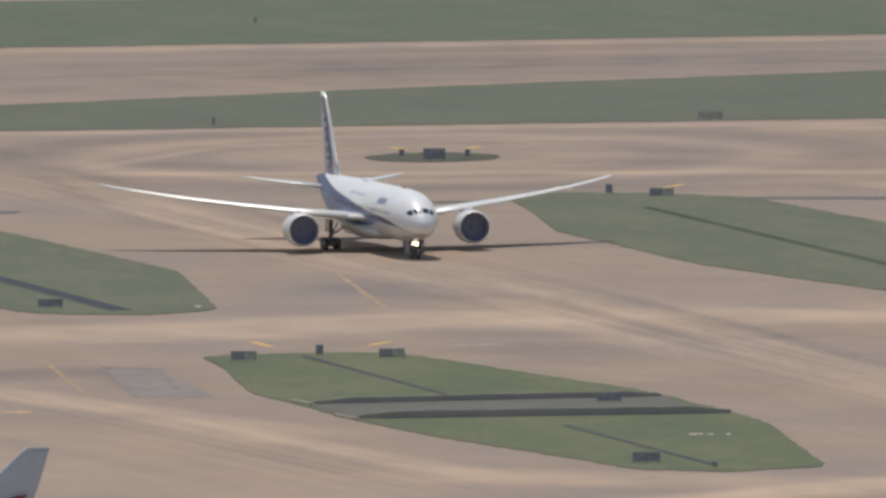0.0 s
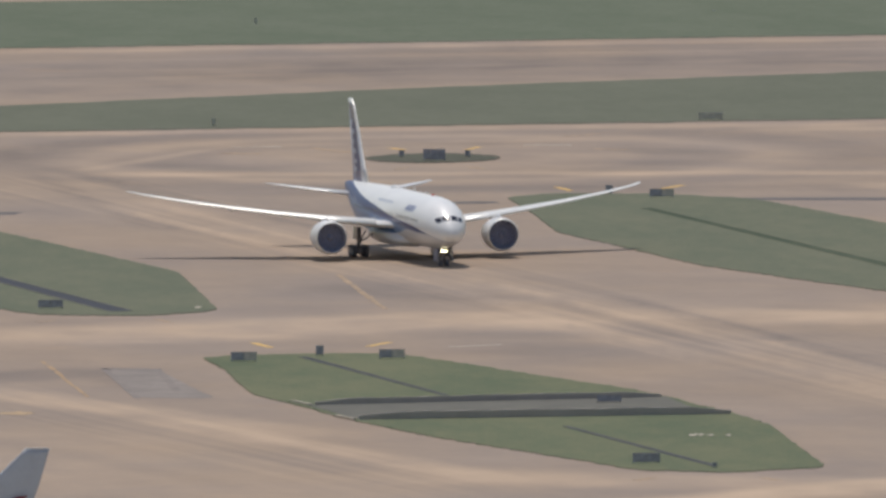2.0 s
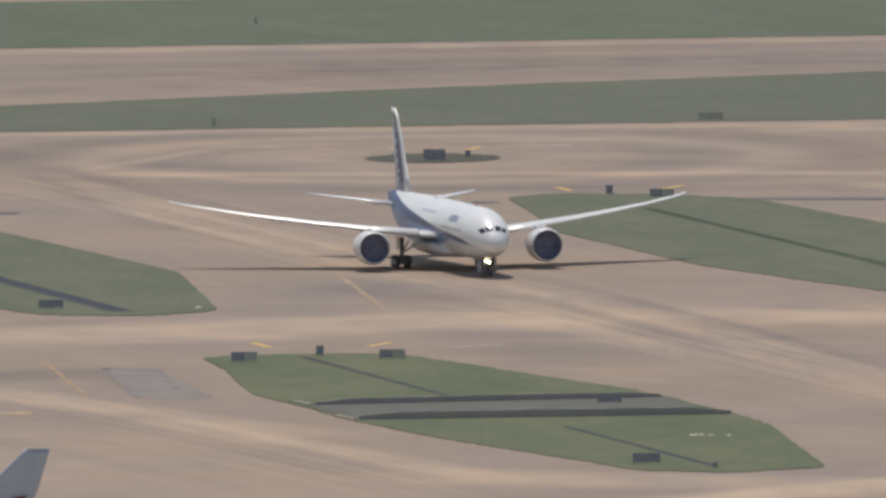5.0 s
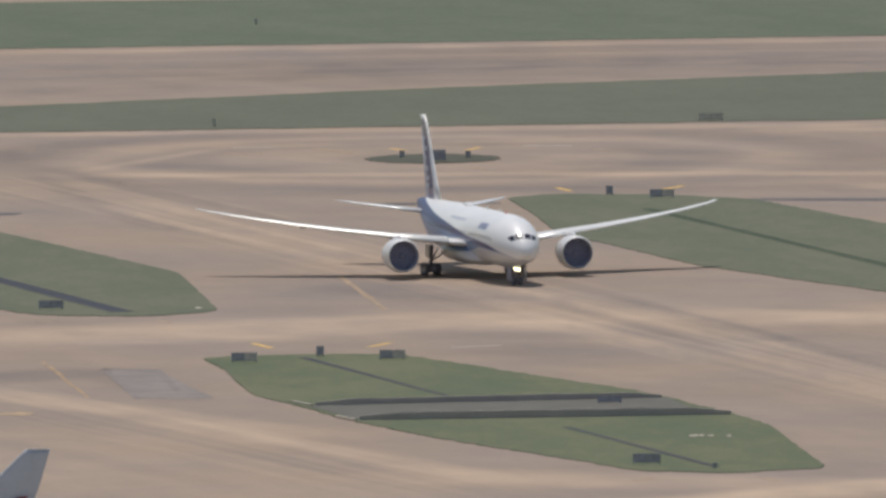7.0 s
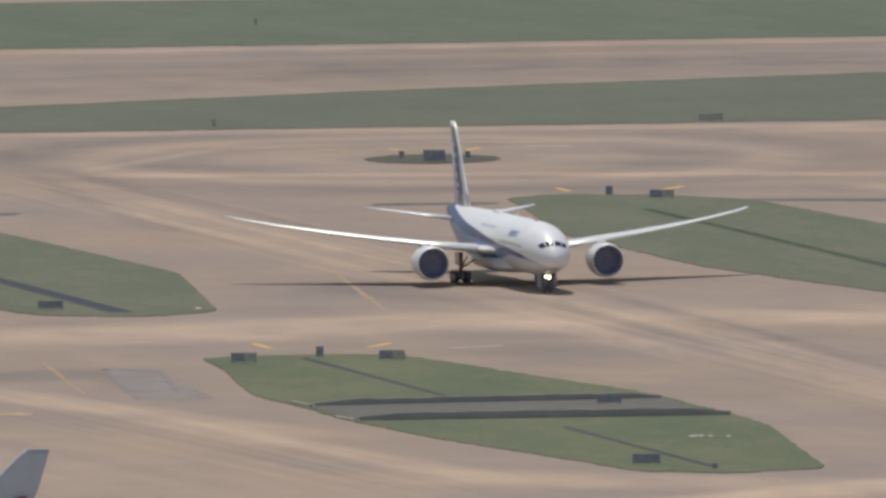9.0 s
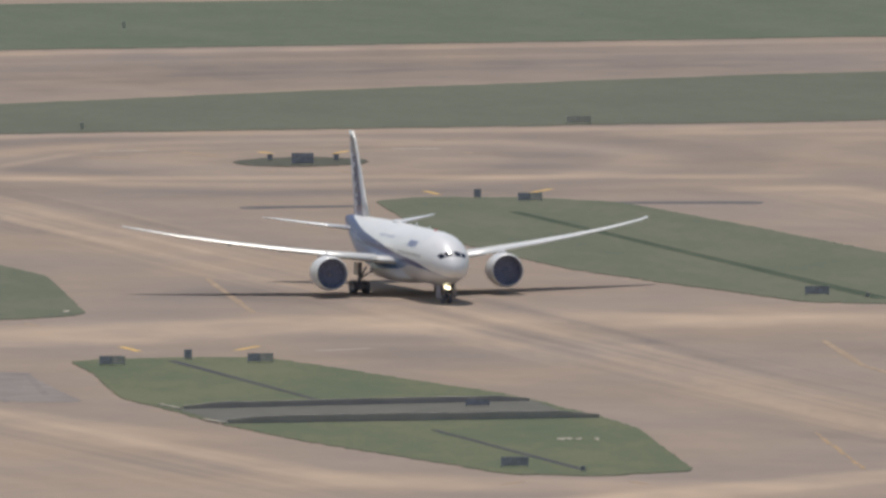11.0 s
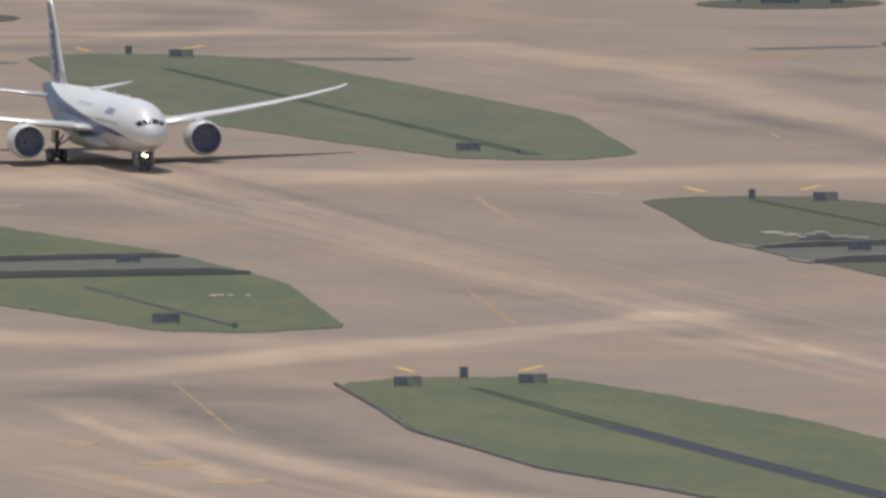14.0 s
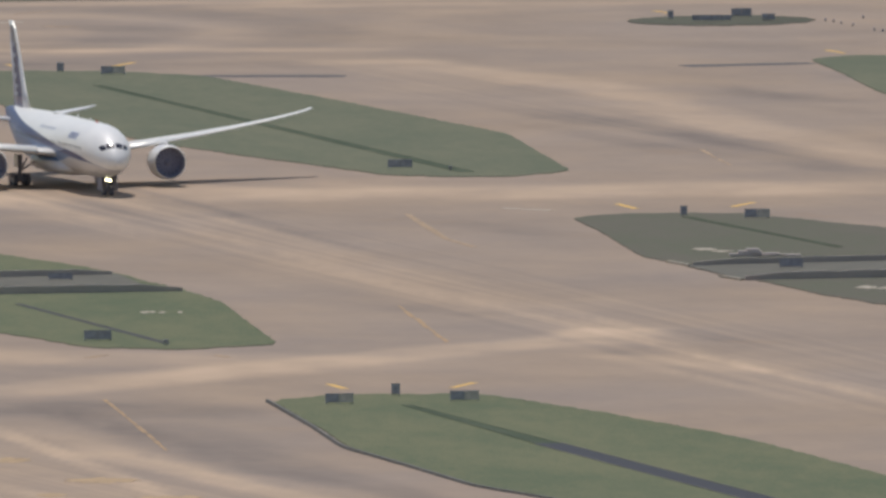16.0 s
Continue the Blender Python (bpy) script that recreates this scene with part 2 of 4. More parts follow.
MAT_WALL = material("stained_wall", (0.47, 0.405, 0.355), 0.95, vary=0.10, scale=0.3)
MAT_NAME = material("pale_name_paint", (0.56, 0.58, 0.63), 0.4, vary=0.1, scale=2.0)
MAT_DARK = material("engine_duct", (0.275, 0.28, 0.345), 0.6, vary=0.1, scale=1.0)
MAT_FAN = material("fan_blade_metal", (0.265, 0.275, 0.36), 0.6, metal=0.0, vary=0.15, scale=3.0)
MAT_METAL = material("bare_metal", (0.45, 0.44, 0.43), 0.4, metal=0.8, vary=0.15, scale=3.0)
MAT_TYRE = material("tyre_rubber", (0.165, 0.16, 0.19), 0.85, vary=0.2, scale=4.0)
MAT_STRUT = material("gear_strut_paint", (0.30, 0.29, 0.34), 0.5, vary=0.2, scale=4.0)
MAT_MARK = material("blue_lettering", (0.24, 0.27, 0.42), 0.4, vary=0.1, scale=2.0)
MAT_LAMP = material("landing_light_glow", (1.0, 0.90, 0.55), 0.3, vary=0.02, scale=3.0, emit=9.0)
MAT_BEACON = material("red_beacon_glass", (0.65, 0.06, 0.03), 0.2, vary=0.1, scale=5.0)
MAT_FIN_GREY = material("light_grey_fin_paint", (0.54, 0.56, 0.58), 0.45, vary=0.06, scale=0.6)
MAT_RED = material("red_emblem_paint", (0.26, 0.06, 0.07), 0.45, vary=0.1, scale=1.0)


# ---- building helpers ----
def part(name, bm, mat, parent=None, label="", shade=True):
    me = bpy.data.meshes.new(name)
    bmesh.ops.recalc_face_normals(bm, faces=bm.faces)
    for f in bm.faces:
        f.smooth = shade
    bm.to_mesh(me)
    bm.free()
    for m in (mat if isinstance(mat, (list, tuple)) else (mat,)):
        me.materials.append(m)
    ob = new(name, me)
    ob.parent = parent
    if label:
        tagged(ob, label)
    return ob


def loft(bm, rings, close_ends=True, closed=True):
    """Skin rings of equal count; returns the rows of vertices."""
    rows = [[bm.verts.new(p) for p in r] for r in rings]
    n = len(rows[0])
    for a, b in zip(rows, rows[1:]):
        for i in range(n if closed else n - 1):
            j = (i + 1) % n
            bm.faces.new((a[i], a[j], b[j], b[i]))
    if close_ends:
        bm.faces.new(rows[0])
        bm.faces.new(list(reversed(rows[-1])))
    return rows


def add_box(bm, size, at=(0, 0, 0), bevel=0.0, turn=0.0):
    r = bmesh.ops.create_cube(bm, size=1.0, matrix=pose(*at, 0, 0, turn) @ Matrix.Diagonal((*size, 1)))
    if bevel:
        edges = {e for v in r["verts"] for e in v.link_edges}
        bmesh.ops.bevel(bm, geom=list(edges), offset=bevel, segments=2, affect="EDGES", profile=0.6)


def add_tube(bm, a, b, r0, r1=None, n=10):
    a, b = Vector(a), Vector(b)
    d = b - a
    m = Matrix.Translation((a + b) / 2) @ d.to_track_quat("Z", "Y").to_matrix().to_4x4()
    bmesh.ops.create_cone(bm, cap_ends=True, segments=n, radius1=r0, radius2=r0 if r1 is None else r1, depth=d.length, matrix=m)


def add_turned(bm, profile, axis_at=(0, 0, 0), n=36, close=False):
    """A body of revolution about an axis along x: profile of (x, radius)."""
    ax = Vector(axis_at)
    rings = [[ax + Vector((x, r * math.cos(2 * math.pi * i / n), r * math.sin(2 * math.pi * i / n))) for i in range(n)] for x, r in profile]
    return loft(bm, rings, close_ends=close)


def chain(points, rounds=2, closed=True):
    """Round the corners of an outline by cutting them."""
    pts = [Vector((x, y)) for x, y in points]
    for _ in range(rounds):
        out = []
        n = len(pts)
        for i in range(n if closed else n - 1):
            a, b = pts[i], pts[(i + 1) % n]
            k = min(0.12, 2.2 / max((b - a).length, 0.01))
            out += [a.lerp(b, k), a.lerp(b, 1 - k)]
        if not closed:
            out = [pts[0]] + out + [pts[-1]]
        pts = out
    return pts


def slab(name, outline, top, mat, bottom=-0.05, parent=None, ragged=0.0, step=0.0):
    """A flat sheet with thickness, its outline as given; ragged: how far the edge strays."""
    pts = [Vector((p[0], p[1])) for p in outline]
    plain = pts
    if step:
        fine = []
        for a, b in zip(pts, pts[1:] + pts[:1]):
            k = max(1, int((b - a).length / step))
            fine += [a.lerp(b, i / k) for i in range(k)]
        pts, plain = [], fine
        n = len(fine)
        for i, p in enumerate(fine):
            d = fine[(i + 1) % n] - fine[i - 1]
            side = Vector((-d.y, d.x)).normalized() if d.length > 1e-6 else Vector((1, 0))
            pts.append(p + side * random.uniform(-1, 1) * ragged * (0.12 * abs(side.x) + abs(side.y)))
    bm = bmesh.new()
    lo = [bm.verts.new((p.x, p.y, bottom)) for p in pts]
    hi = [bm.verts.new((p.x, p.y, top)) for p in pts]
    n = len(pts)
    for i in range(n):
        j = (i + 1) % n
        bm.faces.new((lo[i], lo[j], hi[j], hi[i]))
    c = sum(plain, Vector((0, 0))) / n
    mid = bm.verts.new((c.x, c.y, top))
    inner = hi
    if step:
        inner = [bm.verts.new((*p.lerp(c, 0.05), top)) for p in plain]
        for i in range(n):
            j = (i + 1) % n
            bm.faces.new((hi[i], hi[j], inner[j], inner[i]))
    for i in range(n):
        bm.faces.new((inner[i], inner[(i + 1) % n], mid))
    return part(name, bm, mat, parent, shade=False)


def ribbon(name, near, far, top, mat, count=400, ragged=0.8):
    """A long sheet between two edges that run the same way."""
    def at(line, u):
        for (u0, x0, y0), (u1, x1, y1) in zip(line, line[1:]):
            if u <= u1:
                k = (u - u0) / (u1 - u0)
                return x0 + (x1 - x0) * k, y0 + (y1 - y0) * k
        return line[-1][1:]

    edges = []
    for line in (near, far):
        x0, x1 = line[0][0], line[-1][0]
        edges.append([((x - x0) / (x1 - x0), x, y) for x, y in line])
    bm = bmesh.new()
    rings = []
    for i in range(count + 1):
        (ax, ay), (bx, by) = at(edges[0], i / count), at(edges[1], i / count)
        ay, by = ay + random.uniform(-ragged, ragged), by + random.uniform(-ragged, ragged)
        rings.append([(ax, ay, -0.05), (ax, ay, top), ((ax + bx) / 2, (ay + by) / 2, top), (bx, by, top), (bx, by, -0.05)])
    loft(bm, rings, close_ends=False, closed=False)
    return part(name, bm, mat, shade=False)


def stripe_points(a, b, wide, wide_end=None):
    """The outline of a straight strip from a to b."""
    a, b = Vector(a), Vector(b)
    d = (b - a).normalized()
    n = Vector((-d.y, d.x))
    w0, w1 = wide / 2, (wide if wide_end is None else wide_end) / 2
    return [a - n * w0, b - n * w1, b + n * w1, a + n * w0]


# ---- the airfield ----
def steps(lo, hi, step, reach):
    """Grid lines, close between lo and hi, sparse out to the horizon."""
    inside = np.arange(lo, hi + step / 2, step)
    outside = np.array([30.0, 120.0, 500.0, 1500.0, 3000.0])
    return np.concatenate(([-reach], (lo - outside)[::-1], inside, hi + outside, [reach]))


GX, GY = np.meshgrid(steps(-75, 132, 0.8, 6000.0), steps(-730, 700, 3.0, 6000.0))
PATCH = np.array([noise.fractal((x * 0.09, y * 0.055, 3.7), 0.9, 2.1, 4) for x, y in zip(GX.ravel(), GY.ravel())]).reshape(GX.shape) * 0.22
FRAY = np.array([noise.fractal((x * 0.5, y * 0.035, 9.1), 0.9, 2.1, 3) for x, y in zip(GX.ravel(), GY.ravel())]).reshape(GX.shape) * 0.3
WEAR = np.zeros_like(GX)


def ease(v, lo, hi):
    k = np.clip((v - lo) / (hi - lo), 0, 1)
    return k * k * (3 - 2 * k)


def band(x, y, turn, half_long, half_wide, amount, fray=1.3):
    """A soft straight lane about (x, y), turned from the x axis, rubbed paler or darker than the rest."""
    c, d = math.cos(radians(turn)), math.sin(radians(turn))
    u = ((GX - x) * c + (GY - y) * d) / half_long
    v = (-(GX - x) * d + (GY - y) * c) / half_wide + PATCH * fray
    k = (1 - ease(np.abs(v), 0.45, 1.5)) * (1 - ease(np.abs(u), 0.64, 1.36))
    WEAR[:] += k * amount * (1.3 if amount > 0 else 0.85) * (0.5 + 0.7 * ease(PATCH + 0.5, 0.25, 0.72))


def track(line, half, amount):
    """One wheel track from point to point, with a frayed edge."""
    near = np.full_like(GX, 1e9)
    done = np.zeros_like(GX)
    lengths = [math.hypot(b[0] - a[0], b[1] - a[1]) for a, b in zip(line, line[1:])]
    run = 0.0
    for (ax, ay), (bx, by), ln in zip(line, line[1:], lengths):
        dx, dy = (bx - ax) / ln, (by - ay) / ln
        u = (GX - ax) * dx + (GY - ay) * dy
        first, last = -15.0 if run == 0 else 0.0, ln + (15.0 if run + ln >= sum(lengths) - 0.1 else 0.0)
        w = np.clip(u, first, last)
        d = np.hypot(GX - ax - dx * w, GY - ay - dy * w)
        done = np.where(d < near, run + w, done)
        near = np.minimum(near, d)
        run += ln
    ends = ease(done, -15, 20) * (1 - ease(done, run - 20, run + 15))
    k = (1 - ease(near / half + FRAY * 1.2, 0.30, 1.75)) * ends
    WEAR[:] += k * amount * (0.95 + FRAY * 2.0 + PATCH * 1.2)


def oval(x, y, a, b, inner, outer, amount):
    """A worn ring round a small island."""
    r = np.hypot((GX - x) / a, (GY - y) / b) + PATCH * 0.22
    WEAR[:] += ease(r, inner - 0.07, inner + 0.05) * (1 - ease(r, outer - 0.05, outer + 0.08)) * amount


track([(-36, 112), (27.8, -180), (70.9, -390), (94, -495)], 5.0, 0.065)
track([(-60, 470), (126, 507)], 2.4, 0.07)
track([(-60, 441), (126, 476)], 2.0, 0.06)
track([(-10, 497), (126, 524)], 5.0, -0.06)
track([(-57, 195), (-51, 243), (-40, 265), (-18, 271)], 7.5, -0.05)
track([(-41.3, 109), (-12.5, -24), (10, -126)], 1.4, 0.14)
track([(-34, 105), (-9, -10)], 1.3, 0.1)
track([(3, -60), (28.2, -170)], 1.5, 0.09)
track([(10, -135), (27.6, -223)], 2.4, 0.13)
track([(29.8, -158), (46.6, -244), (62.3, -335), (76, -394)], 1.4, 0.12)
track([(29.3, -195), (52.3, -314), (76, -412)], 1.6, 0.10)
track([(75.4, -415), (94.4, -495)], 1.3, 0.15)
track([(70.9, -436), (87.8, -503)], 1.4, 0.11)
track([(-45.8, 190), (-32.8, 128), (-12, 35)], 1.8, -0.12)
track([(-49.7, 177), (-35.4, 64), (-18.5, 1)], 1.6, -0.09)
track([(19.5, -103), (34.3, -173), (46.4, -240), (57.2, -305), (67.4, -359)], 1.5, -0.12)
track([(12, -113), (30.8, -204)], 1.3, -0.11)
track([(14.2, -498), (32.8, -589), (40.2, -613)], 2.6, -0.12)
track([(12.4, -531), (30.1, -596), (40, -624)], 2.0, 0.13)
track([(98.0, 75), (103, 51)], 2.2, -0.11)
track([(103.6, 36), (108.4, 23)], 2.2, -0.11)
for ox, oy, wide, deep, k in ((-1.2, 208.5, 41, 54, 1.0), (102.0, 229.5, 40, 44, 0.4)):
    oval(ox, oy, wide, deep, 0.30, 0.62, 0.05 * k)
    oval(ox, oy, wide, deep, 0.68, 0.86, -0.05 * k)
    oval(ox, oy, wide, deep, 0.96, 1.08, 0.09 * k)
    oval(ox, oy, wide, deep, 1.20, 1.42, -0.07 * k)
band(-22.2, -156.7, 30.10, 33.8, 16.07, 0.18)
band(28.8, -134.7, 8.77, 28.2, 14.15, 0.11)
band(70.7, -140.0, 5.91, 35.7, 13.08, 0.18)
band(-32.5, -302.6, -65.79, 39.3, 4.29, 0.14)
band(-10.9, -373.0, -71.16, 53.1, 3.25, 0.14)
band(22.8, -425.9, -24.83, 30.4, 10.53, 0.13)
band(-34.3, -386.7, -71.72, 44.8, 2.20, -0.07)
band(-31.4, -258.5, -79.58, 26.0, 3.44, -0.14)
band(-43.7, -241.2, -40.90, 7.2, 12.97, -0.11)
band(-2.2, -86.1, -65.64, 19.8, 8.01, -0.13)
band(25.6, -209.2, -40.68, 27.8, 13.62, -0.07)
band(43.6, -126.6, -48.09, 10.0, 3.76, -0.13)
band(19.1, -174.7, -14.16, 25.1, 7.27, -0.07)
band(-27.3, 133.7, -43.13, 16.8, 7.64, -0.05)
band(-49.3, 198.1, -78.95, 42.9, 3.16, -0.05)
band(-35, -400, -70, 60, 14, 0.05)
band(13, -600, -72, 80, 11, 0.06)
band(-35.8, 211.1, 73.00, 26.3, 1.47, 0.11)
band(-6.5, 247.3, 14.15, 22.4, 4.12, 0.11)
band(6.6, 171.0, -4.60, 49.4, 4.70, 0.18)
band(-28.1, 192.0, -34.17, 12.1, 5.62, -0.09)
band(23.1, 225.0, -22.69, 16.2, 6.46, -0.08)
band(-1.6, 244.5, 4.44, 9.8, 5.63, -0.09)
band(27.0, 193.4, -22.83, 13.0, 6.33, -0.09)
band(1.0, 282.0, 6.98, 61.0, 5.02, 0.13)
band(20.3, 133.9, -1.89, 32.7, 7.91, -0.11)
band(40.3, 109.1, -4.58, 12.4, 3.23, -0.14)
band(20.2, 460.4, 10.37, 49.4, 14.25, -0.11)
band(1.8, 450.4, 18.22, 70.5, 47.65, -0.09)
band(16.5, 493.3, 5.66, 53.0, 3.26, -0.07)
band(-26.3, 433.8, 19.22, 37.2, 2.99, -0.07)
band(-29.3, 411.7, 43.44, 42.2, 6.87, -0.07)
band(3.9, 510.1, 9.99, 66.9, 4.07, 0.11)
band(71.0, 104.7, -70.58, 39.7, 6.90, 0.14)
band(96.1, -9.1, -79.76, 84.4, 5.57, 0.14)
band(75.9, 72.0, -73.61, 37.8, 2.33, -0.11)
band(89.3, -27.4, -73.05, 54.9, 3.81, -0.18)
band(57.1, 138.2, 9.14, 8.9, 5.20, 0.09)
band(81.3, 277.1, 1.91, 40.7, 5.76, 0.11)
band(93.3, 177.5, -48.52, 31.0, 6.50, -0.07)
band(102.8, 52.2, -63.24, 15.1, 4.81, -0.13)
band(65.8, -211.5, -66.72, 18.0, 3.48, -0.09)
band(22.5, -460.5, 53.13, 22.1, 7.17, 0.18)
band(49.0, -424.4, 52.85, 33.0, 6.28, 0.15)
band(71.1, -391.1, -7.36, 5.4, 8.17, 0.23)
band(77.5, -418.1, -15.06, 6.6, 8.70, -0.11)
band(79.6, -397.1, -73.25, 12.3, 1.44, -0.14)
band(76.0, -439.1, -61.05, 16.2, 2.69, 0.09)
band(55.9, -350.2, -59.29, 11.9, 5.98, -0.13)
band(23.0, -503.1, -31.45, 15.0, 10.76, -0.14)
band(26.3, -538.2, -73.11, 26.4, 4.91, -0.12)
band(41.0, -602.6, -77.02, 40.5, 2.79, -0.15)
band(58.7, -657.7, -59.54, 22.9, 2.72, -0.09)
band(16.7, -576.1, -80.86, 48.6, 1.31, 0.20)
band(29.6, -604.9, -74.23, 45.3, 2.40, 0.22)
band(50.1, -660.4, -60.38, 22.6, 3.01, 0.18)
band(17.5, -637.9, -73.90, 32.1, 1.27, 0.13)
band(38.8, -677.3, -28.06, 19.6, 6.42, -0.11)
band(64.6, -676.1, 3.28, 8.3, 2.51, -0.32)
band(59.7, -708.2, -6.62, 28.9, 4.89, 0.09)
band(70.5, -702.5, -1.21, 14.8, 2.82, -0.09)
band(97.4, -77.7, -71.91, 28.5, 3.93, -0.14)
band(81.2, -37.4, -75.93, 37.8, 2.55, -0.11)
rows, cols = GX.shape
ground_mesh = bpy.data.meshes.new("ground")
at = np.arange(rows * cols).reshape(rows, cols)
quads = np.stack((at[:-1, :-1], at[:-1, 1:], at[1:, 1:], at[1:, :-1]), -1).reshape(-1, 4)
ground_mesh.from_pydata(np.stack((GX, GY, np.zeros_like(GX)), -1).reshape(-1, 3).tolist(), [], quads.tolist())
ground_mesh.attributes.new("wear", "FLOAT", "POINT").data.foreach_set("value", WEAR.ravel().astype(np.float32))
ground_mesh.materials.append(MAT_CONCRETE)
ground = new("ground", ground_mesh)
tagged(ground, "pale tan concrete airfield with worn light and dark lanes", "ground", kind="structure")

GRASS_LABEL = "flat mown green grass island between concrete taxiways"


def grass_island(outline, mat=MAT_GRASS, label=GRASS_LABEL, rounds=2):
    g = slab("grass_island", chain(outline, rounds), 0.08, mat, ragged=0.8, step=1.0)
    return tagged(g, label, "grass", "grass islands", "structure")


def grid_shift(points, k=1, step=(98.8, 18.5)):
    """The islands repeat along the taxiway by this step."""
    return [(x + step[0] * k, y + step[1] * k) for x, y in points]


LONG_ISLAND = [(7.6, 114), (13, 123), (27, 119), (37, 106.5), (50.9, 52.5), (69.6, -24.5), (74.8, -101.8), (66.7, -113),
               (54.4, -107.2), (37.7, -61.6), (28.5, -35), (20.5, 3), (13.2, 36), (10.4, 80)]
MID_ISLAND = [(-25.8, -211.0), (-20.9, -206.6), (-13.7, -205.0), (-5.0, -205.6), (3.7, -229.5), (12.5, -254.5), (18.3, -269.5), (22.9, -285.0), (25.7, -299.5),
              (29.6, -315.0), (33.1, -336.0), (34.7, -360.6), (37.8, -405.5), (28.5, -412.5), (19.0, -408.3), (11.9, -387.5), (-1.1, -352.5), (-9.7, -322.5),
              (-14.5, -299.8), (-19.8, -278.0), (-21.8, -252.4), (-23.1, -233)]
NEAR_ISLAND = [(35.8, -492.5), (42, -484), (56, -484.8), (66, -511), (79.2, -552.5), (96, -633), (103, -700), (93, -701), (80, -692),
               (62.3, -640.5), (52.6, -614.3), (42, -561), (39.8, -533)]
grass_island(LONG_ISLAND, MAT_GRASS_LONG)
grass_island(grid_shift(LONG_ISLAND, -1, (99.5, 19.0)), MAT_GRASS_LONG)
grass_island(grid_shift(LONG_ISLAND, 1, (102.0, 20.5)), MAT_GRASS_LONG)
grass_island(MID_ISLAND)
FAR_MID_ISLAND = [(72.4, -192), (77.0, -185.5), (84.1, -184.0), (91.9, -187.0), (95.8, -196), (105.2, -214.5), (110.3, -237.5), (116.1, -253), (120.7, -268.7), (127.4, -298.7),
                  (130.9, -319.7), (132.5, -344), (135.6, -389), (126.3, -396), (116.8, -392), (109.7, -371), (100.0, -350), (94.0, -331), (88.0, -304.3), (81.2, -277.5),
                  (77.8, -262), (76.2, -238), (74.7, -216)]
grass_island(FAR_MID_ISLAND, MAT_GRASS_WORN, "patchy worn grass island between concrete taxiways")
grass_island(NEAR_ISLAND)
for ex, ey, ew, eh in ((-1.2, 208.5, 8.3, 11.5), (102.0, 229.5, 11.6, 12.5)):
    ring = [(ex + ew * math.cos(i * math.pi / 8), ey + eh * math.sin(i * math.pi / 8)) for i in range(16)]
    grass_island(ring, MAT_GRASS_DARK, "small dark oval grass island with sign boxes", 1)
inner = ribbon("grass_strip", [(-420, 185), (-57, 281), (0, 290.5), (58, 300), (118, 316), (520, 395)], [(-420, 245), (-57, 348), (0, 392), (58, 427), (122, 452), (520, 560)], 0.07, MAT_GRASS_FAR)
tagged(inner, "dull green grass strip between runway and taxiway", "grass", kind="structure")
outer = ribbon("grass_strip", [(-420, 440), (-60, 510), (0, 520.5), (60, 532), (126, 545), (520, 620)], [(-420, 575), (-60, 650), (0, 659), (126, 684), (520, 760)], 0.07, MAT_GRASS_OUTER)
tagged(outer, "dull green grass strip beyond the runway", "grass", kind="structure")


# kerb along the near edge of the nearest island, its shaded side painted dark
kerb_line = chain([(35.4, -493.5), (39.2, -533), (41.4, -561), (47, -588), (52.4, -615.5), (62.0, -642), (70, -668)], 2, closed=False)
bm = bmesh.new()
rings = []
for i, p in enumerate(kerb_line):
    q = kerb_line[min(i + 1, len(kerb_line) - 1)] - kerb_line[max(i - 1, 0)]
    n = Vector((-q.y, q.x)).normalized() * 0.18
    h = 0.30 - 0.12 * i / len(kerb_line)
    rings.append([(p.x - n.x, p.y - n.y, -0.02), (p.x - n.x * 0.8, p.y - n.y * 0.8, h), (p.x + n.x * 0.8, p.y + n.y * 0.8, h), (p.x + n.x, p.y + n.y, -0.02)])
loft(bm, rings)
tagged(part("kerb", bm, MAT_KERB_DARK, shade=False), "concrete kerb edging a grass island, coloured dark for its shaded side", "kerb", kind="structure")


def channel(a, b, wide, wide_end=None, mat=MAT_ASPHALT_SHADED):
    """A drain channel with raised rims, lying in the grass; the asphalt bed's colour holds the recess shade."""
    root = slab("drain_channel", stripe_points(a, b, wide, wide_end), 0.10, mat)
    tagged(root, "straight drain channel lying in the grass, recess shade in its dark colour", "drain", "drain channels", "structure")
    a, b = Vector(a), Vector(b)
    d = (b - a).normalized()
    n = Vector((-d.y, d.x))
    for s in (-1, 1):
        w0, w1 = wide / 2, (wide if wide_end is None else wide_end) / 2
        slab("rim", stripe_points(a + n * s * w0, b + n * s * w1, 0.12), 0.13, MAT_KERB_DARK if mat is MAT_ASPHALT_SHADED else mat, parent=root)


channel((-51.0, -52), (-35.4, -122.5), 2.2, 2.6)
channel((-15.0, -211.7), (0.2, -282.3), 0.8, 0.55)
channel((12.3, -336.9), (26.7, -403.2), 0.5, 0.7)
channel((23.9, 86.9), (63.2, -102.9), 0.8, 1.6, MAT_SWALE)
channel((48.5, -501), (60.5, -558), 0.7, 2.2, MAT_SWALE)
channel((60.5, -558), (85.2, -670), 2.7, 3.0)
channel((84.6, -192.5), (99.0, -250), 0.7, 0.7, MAT_SWALE)
channel((126.0, 107), (165.0, -82.4), 0.6, 0.9, MAT_SWALE)


